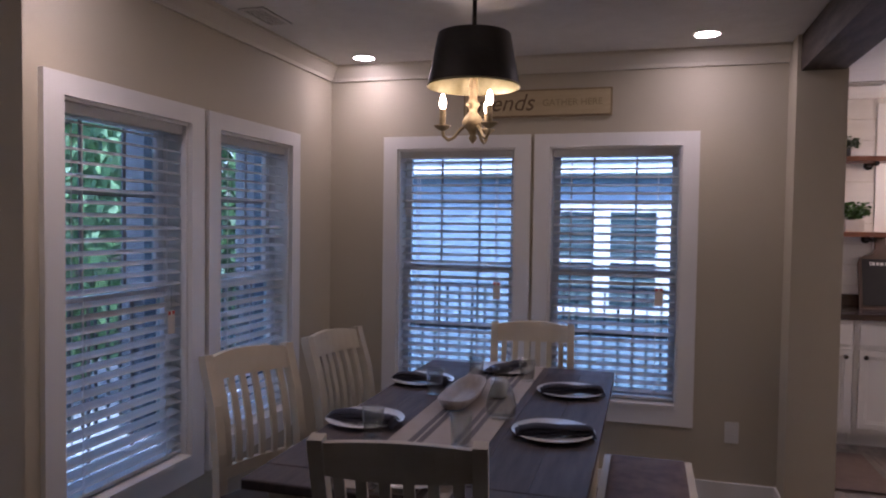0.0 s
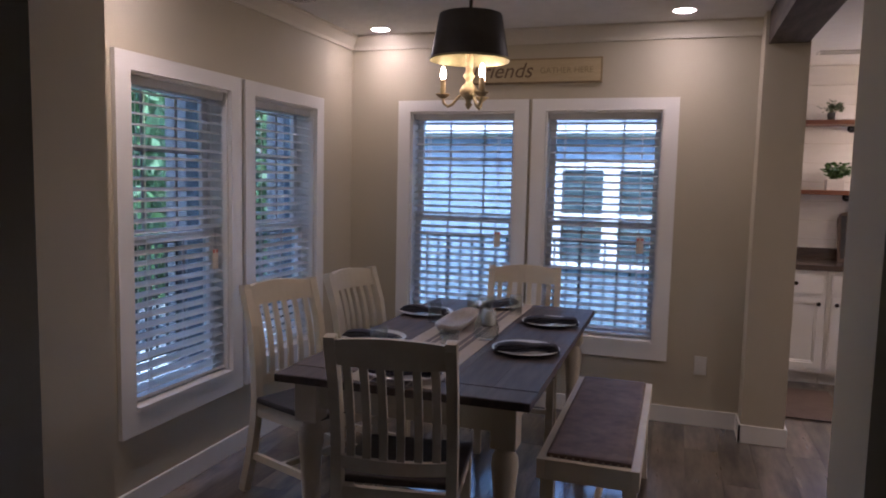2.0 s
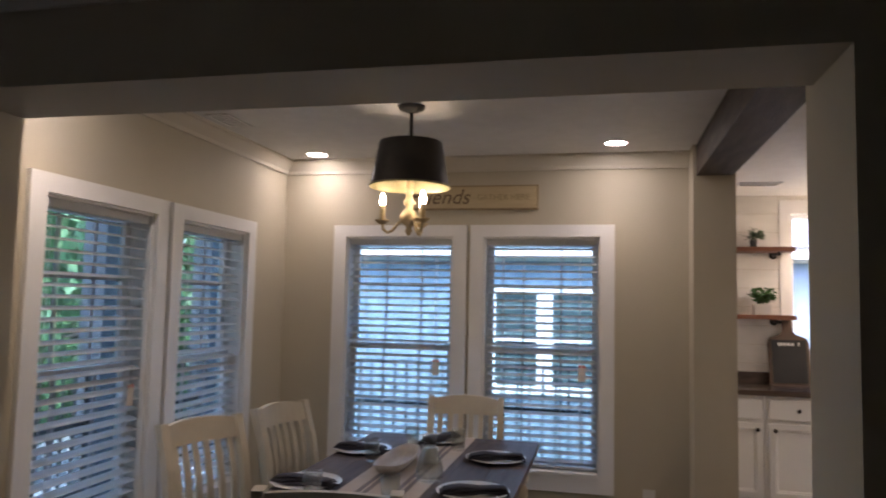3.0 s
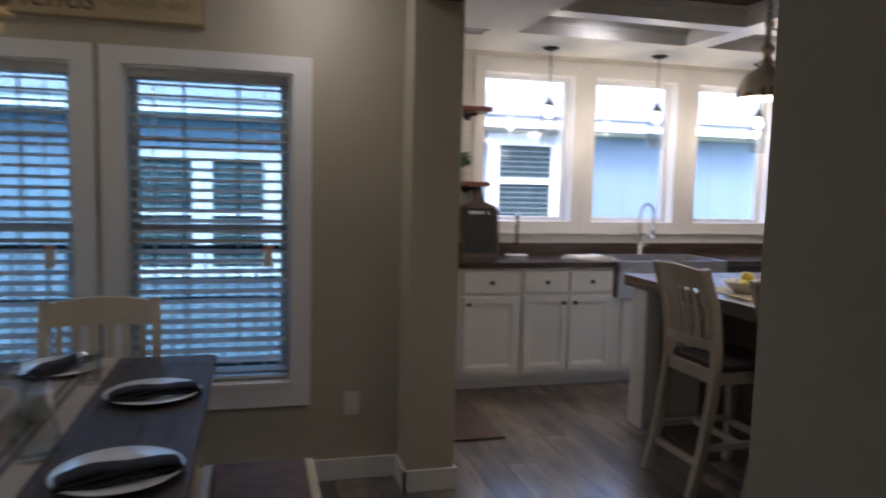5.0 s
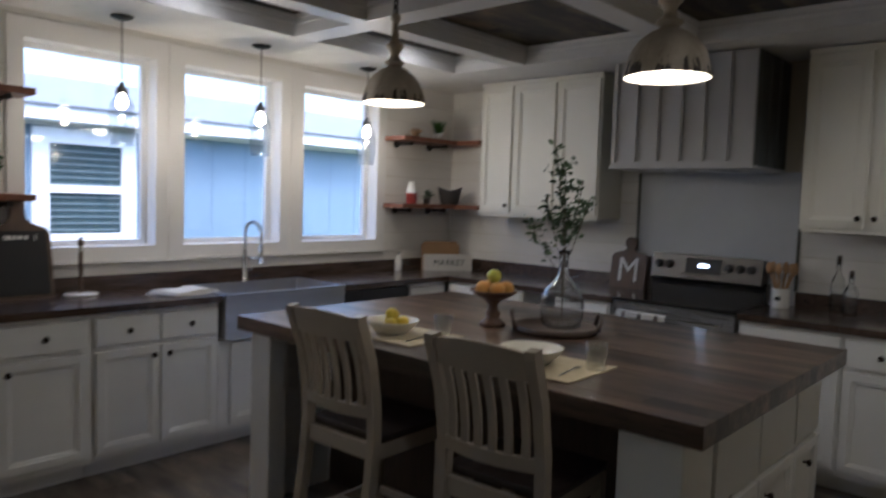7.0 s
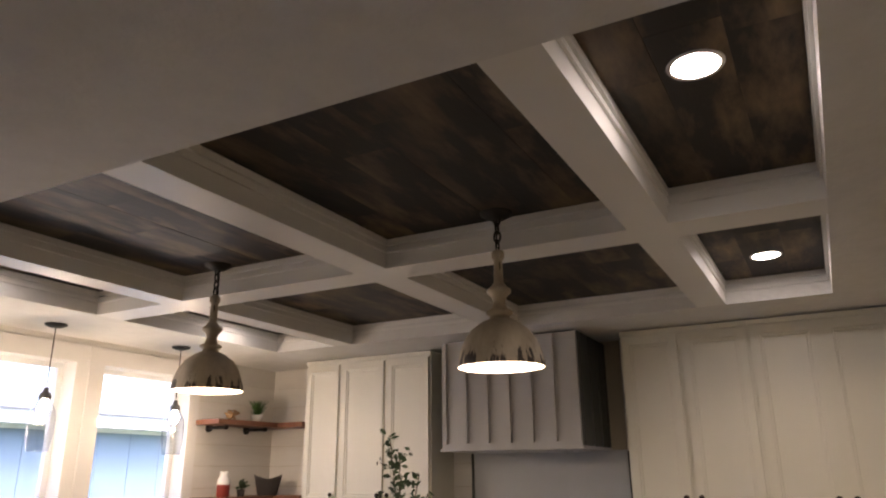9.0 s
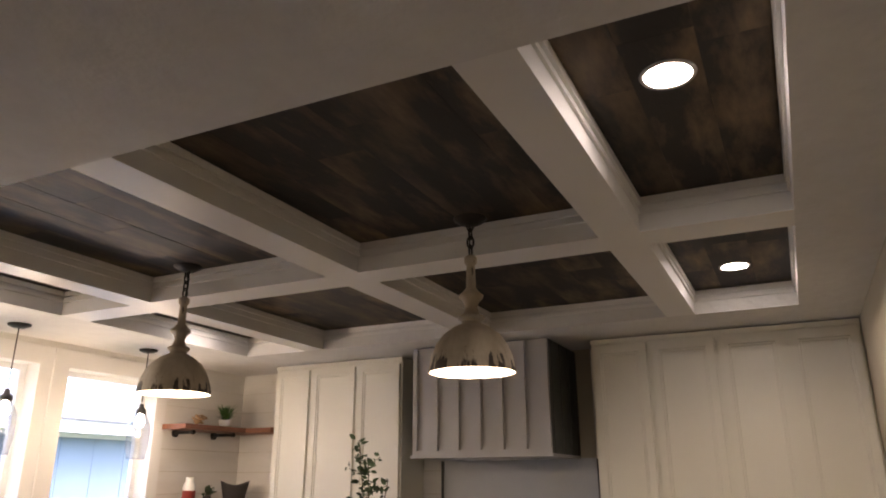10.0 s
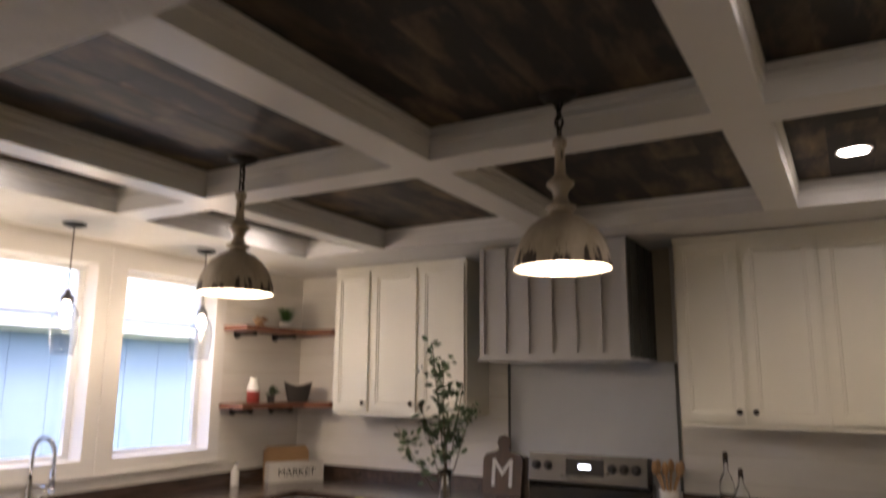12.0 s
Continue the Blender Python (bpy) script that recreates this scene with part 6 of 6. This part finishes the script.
cr = thing("utensil_crock", "white stoneware crock with a dark oval badge", "crock", pose(5.18, 3.60, WZ))
bm = B()
lathe(bm, [(0.0, 0), (0.05, 0), (0.053, 0.006), (0.053, 0.115), (0.056, 0.122), (0.05, 0.122), (0.047, 0.02), (0.0, 0.015)], 26)
part("pot", bm, CHINA, cr)
bm = B()
ball(bm, (0, 0, 0), 0.02, (1, 1, 1), 10)
for v in bm.verts:
    v.co = Vector((-0.0535 - 0.0015 * (v.co.x > 0), v.co.y, 0.06 + v.co.z * 0.7))
part("badge", bm, SLATE, cr)
for k in range(6):
    a = k * 1.05
    ut = thing("wooden_spoon", "pale wooden cooking spoon standing in the crock", "spoon", pose(5.18, 3.60, WZ + 0.016), "wooden spoons")
    bm = B()
    d = Vector((math.cos(a), math.sin(a), 0))
    sweep(bm, [d * 0.01, d * 0.035 + Vector((0, 0, 0.11)), d * 0.065 + Vector((0, 0, 0.19))], 0.006, n=6)
    ball(bm, d * 0.075 + Vector((0, 0, 0.225)), 0.026, (0.75, 0.75, 1.5), 10)
    part("spoon", bm, BOARDLIGHT, ut)
for x, y, h in ((5.22, 3.30, 0.34), (5.17, 3.22, 0.26)):
    bt = thing("glass_bottle", "clear glass oil bottle with a dark stopper", "bottle", pose(x, y, WZ), "oil bottles")
    bm = B()
    lathe(bm, [(0.0, 0), (0.036, 0), (0.04, 0.006), (0.04, h * 0.5), (0.028, h * 0.62), (0.014, h * 0.70), (0.013, h * 0.88), (0.016, h * 0.9), (0.010, h * 0.9), (0.010, h * 0.7), (0.036, h * 0.5), (0.036, 0.012), (0.0, 0.009)], 20)
    part("bottle", bm, GLASS, bt).visible_shadow = False
    bm = B()
    lathe(bm, [(0.009, h * 0.86), (0.009, h * 0.91), (0.014, h * 0.92), (0.012, h), (0.0, h + 0.003)], 12)
    part("stopper", bm, TRAYWOOD, bt)


# ---- plants and shelf things ----
def pot_plant(name, label, x, y, z, pot, r, h, spread, n, size, leaf, seed, arch=False, square=False):
    e = thing(name, label, "plant", pose(x, y, z))
    bm = B()
    if square:
        bx(bm, -r, r, -r * 0.8, r * 0.8, 0, h, 0.004)
    else:
        lathe(bm, [(0.0, 0), (r * 0.75, 0), (r * 0.8, 0.004), (r, h), (r * 0.9, h), (r * 0.85, h - 0.012), (0.0, h - 0.012)], 24)
    part("pot", bm, pot, e)
    rnd = random.Random(seed)
    lv, stm = B(), B()
    for i in range(n):
        a = rnd.uniform(0, 6.283)
        s = spread * rnd.uniform(0.35, 1.0)
        tip = Vector((math.cos(a) * s, math.sin(a) * s * 0.8, h + spread * rnd.uniform(0.35, 1.25)))
        if arch:
            out = Vector((tip.x, tip.y, 0))
            side = out.cross(Vector((0, 0, 1))).normalized() * size * 0.1
            last = None
            for k in range(5):
                u = k / 4
                c = out * (0.06 + 0.94 * u) + Vector((0, 0, h - 0.01 + (tip.z - h) * (1.5 * u - 0.75 * u * u)))
                w = side * (1.0 - u * u) + side * 0.04
                pair = (lv.verts.new(c - w), lv.verts.new(c + w))
                if last:
                    lv.faces.new((last[0], last[1], pair[1], pair[0]))
                last = pair
        else:
            sweep(stm, [(0, 0, h - 0.01), (tip.x * 0.6, tip.y * 0.6, tip.z * 0.75), tip], 0.0014, n=4)
            leafspray(lv, (tip.x * 0.4, tip.y * 0.4, h + 0.01), tip, 9, size, rnd)
    if not arch:
        part("stems", stm, STEMMAT, e)
    else:
        stm.free()
    part("leaves", lv, leaf, e)["kind"] = "stuff"


ZS1, ZS2 = 1.965 + 0.0355, 1.43 + 0.0355
pot_plant("herb_plant", "bushy green herb in a pale square planter on the shelf", 1.665, 6.35, ZS2, POTWHITE, 0.062, 0.085, 0.105, 30, 0.038, FERN, 1, square=True)
pot_plant("small_plant", "small grey-green plant in a dark pot on the shelf", 1.61, 6.36, ZS1, POTDARK, 0.03, 0.06, 0.075, 12, 0.03, LEAF, 2)
pot_plant("spiky_plant", "spiky green plant in a small pale pot on the corner shelf", 5.02, 6.33, ZS1, POTWHITE, 0.05, 0.055, 0.14, 70, 0.065, FERN, 3, arch=True)
pot_plant("succulent_plant", "small succulent in a dark pot on the corner shelf", 4.90, 6.33, ZS2, POTDARK, 0.03, 0.05, 0.05, 10, 0.03, LEAF, 5)
for x, z, w, h in ((1.30, ZS1, 0.13, 0.16), (1.36, ZS2, 0.10, 0.085)):
    fr = thing("dark_box", "small dark wooden box on the shelf", "box", pose(x, 6.38, z), "shelf boxes")
    bm = B()
    bx(bm, -w / 2, w / 2, -0.04, 0.04, 0, h, 0.004)
    part("box", bm, TRAYWOOD, fr)
jr = thing("glazed_jar", "white jar with a red glazed lower half on the shelf", "jar", pose(4.73, 6.34, ZS2))
bm = B()
lathe(bm, [(0.0, 0), (0.04, 0), (0.045, 0.006), (0.046, 0.085)], 22)
part("lower_half", bm, REDGLAZE, jr)
bm = B()
lathe(bm, [(0.046, 0.0855), (0.044, 0.12), (0.028, 0.15), (0.032, 0.175), (0.028, 0.175), (0.024, 0.15), (0.0, 0.145)], 22)
part("upper_half", bm, CHINA, jr)
bk = thing("dark_basket", "small dark woven basket on the corner shelf", "basket", pose(5.12, 6.27, ZS2, 0, 0, -35))
bm = B()
lathe(bm, [(0.0, 0), (0.07, 0), (0.075, 0.006), (0.105, 0.115), (0.108, 0.12), (0.099, 0.115), (0.07, 0.012), (0.0, 0.010)], 28)
for v in bm.verts:
    v.co.z += 0.03 * (v.co.x / 0.105) ** 2 * (v.co.z / 0.12)
    v.co.y *= 0.7
part("bowl", bm, POTDARK, bk)
kn = thing("rope_knot", "coiled natural wood ornament on the corner shelf", "ornament", pose(4.77, 6.35, ZS1))
bm = B()
for k in range(5):
    a = k * 1.3
    sweep(bm, [(0.07 * math.cos(a + t) * (0.6 + 0.1 * k), 0.035 * math.sin(a + t * 1.4), 0.02 + 0.012 * k + 0.012 * math.sin(t * 2 + k)) for t in [0.45 * j for j in range(11)]], 0.008, n=6)
low = min(v.co.z for v in bm.verts)
for v in bm.verts:
    v.co.z -= low
part("coil", bm, BOARDLIGHT, kn)
rgm = thing("kitchen_rug", "flat brown woven rug in front of the cabinets", "rug", pose(0, 0, 0.0005))
bm = B()
bx(bm, 1.18, 1.625, 5.07, 5.80, 0, 0.008, 0.002)
part("mat", bm, RUG, rgm)
bm = B()
bx(bm, 1.18, 1.635, 5.055, 5.0695, 0, 0.009, 0.002)
part("binding", bm, TRAYWOOD, rgm)
# ---- shiplap boards ----
def shiplap(parent, spans, m):
    """Boards of 0.152 m from z=0.92 up; spans: (x0, x1, z0, z1) areas in the wall's own plane."""
    cache = {}
    for x0, x1, z0, z1 in spans:
        z = 0.92
        while z < 2.44:
            a, b = max(z, z0), min(z + 0.152, z1)
            if b - a > 0.02:
                key = (round(x1 - x0, 3), round(b - a, 3))
                if key not in cache:
                    bm = B()
                    bx(bm, 0, x1 - x0, -0.010, -0.0005, 0.0015, b - a - 0.0015)
                    o = part("board", bm, SHIPLAP, parent)
                    cache[key] = o.data
                else:
                    o = new("board", cache[key])
                    o.parent = parent
                o.matrix_local = m @ pose(x0, 0, a)
            z += 0.152


shiplap(wall_kn, [(XKW + 0.001, 1.83, 0.92, 2.44), (1.83, 4.55, 0.92, 1.074), (1.83, 4.55, 2.401, 2.44), (4.55, XE - 0.001, 0.92, 2.44)], pose(0, YK, 0))
em = pose(XE, YK, 0, 0, 0, -90)
shiplap(wall_ke, [(0.001, YK - 4.641, 0.92, 2.44), (YK - 3.574, YK - YKS - 0.001, 0.92, 2.44)], em)
shiplap(wall_pilaster, [(0.001, YK - 5.0, 0.92, 2.44)], pose(XKW, YK - 1.481, 0, 0, 0, 90))

# ---- floor planks ----
PW, PL = 0.178, 1.22
cache = {}
x = XL - 0.02
r = 0
while x < XE:
    r += 1
    off = (r * 0.437) % PL
    ya = 0.6 if x < 1.0 else YKS - 0.02
    yb = YB + 0.01 if x + PW < 1.0 else YK
    y = ya - off
    while y < yb:
        a, b = max(y, ya), min(y + PL, yb)
        w = min(PW, XE - x)
        if b - a > 0.01:
            key = (round(b - a, 3), round(w, 3))
            if key not in cache:
                bm = B()
                bx(bm, 0.0006, w - 0.0006, 0.0006, b - a - 0.0006, -0.008, 0.0, 0.0006)
                o = part("plank", bm, FLOORWOOD, floor)
                cache[key] = o.data
            else:
                o = new("plank", cache[key])
                o.parent = floor
            o.location = (x, a, 0)
        y += PL
    x += PW
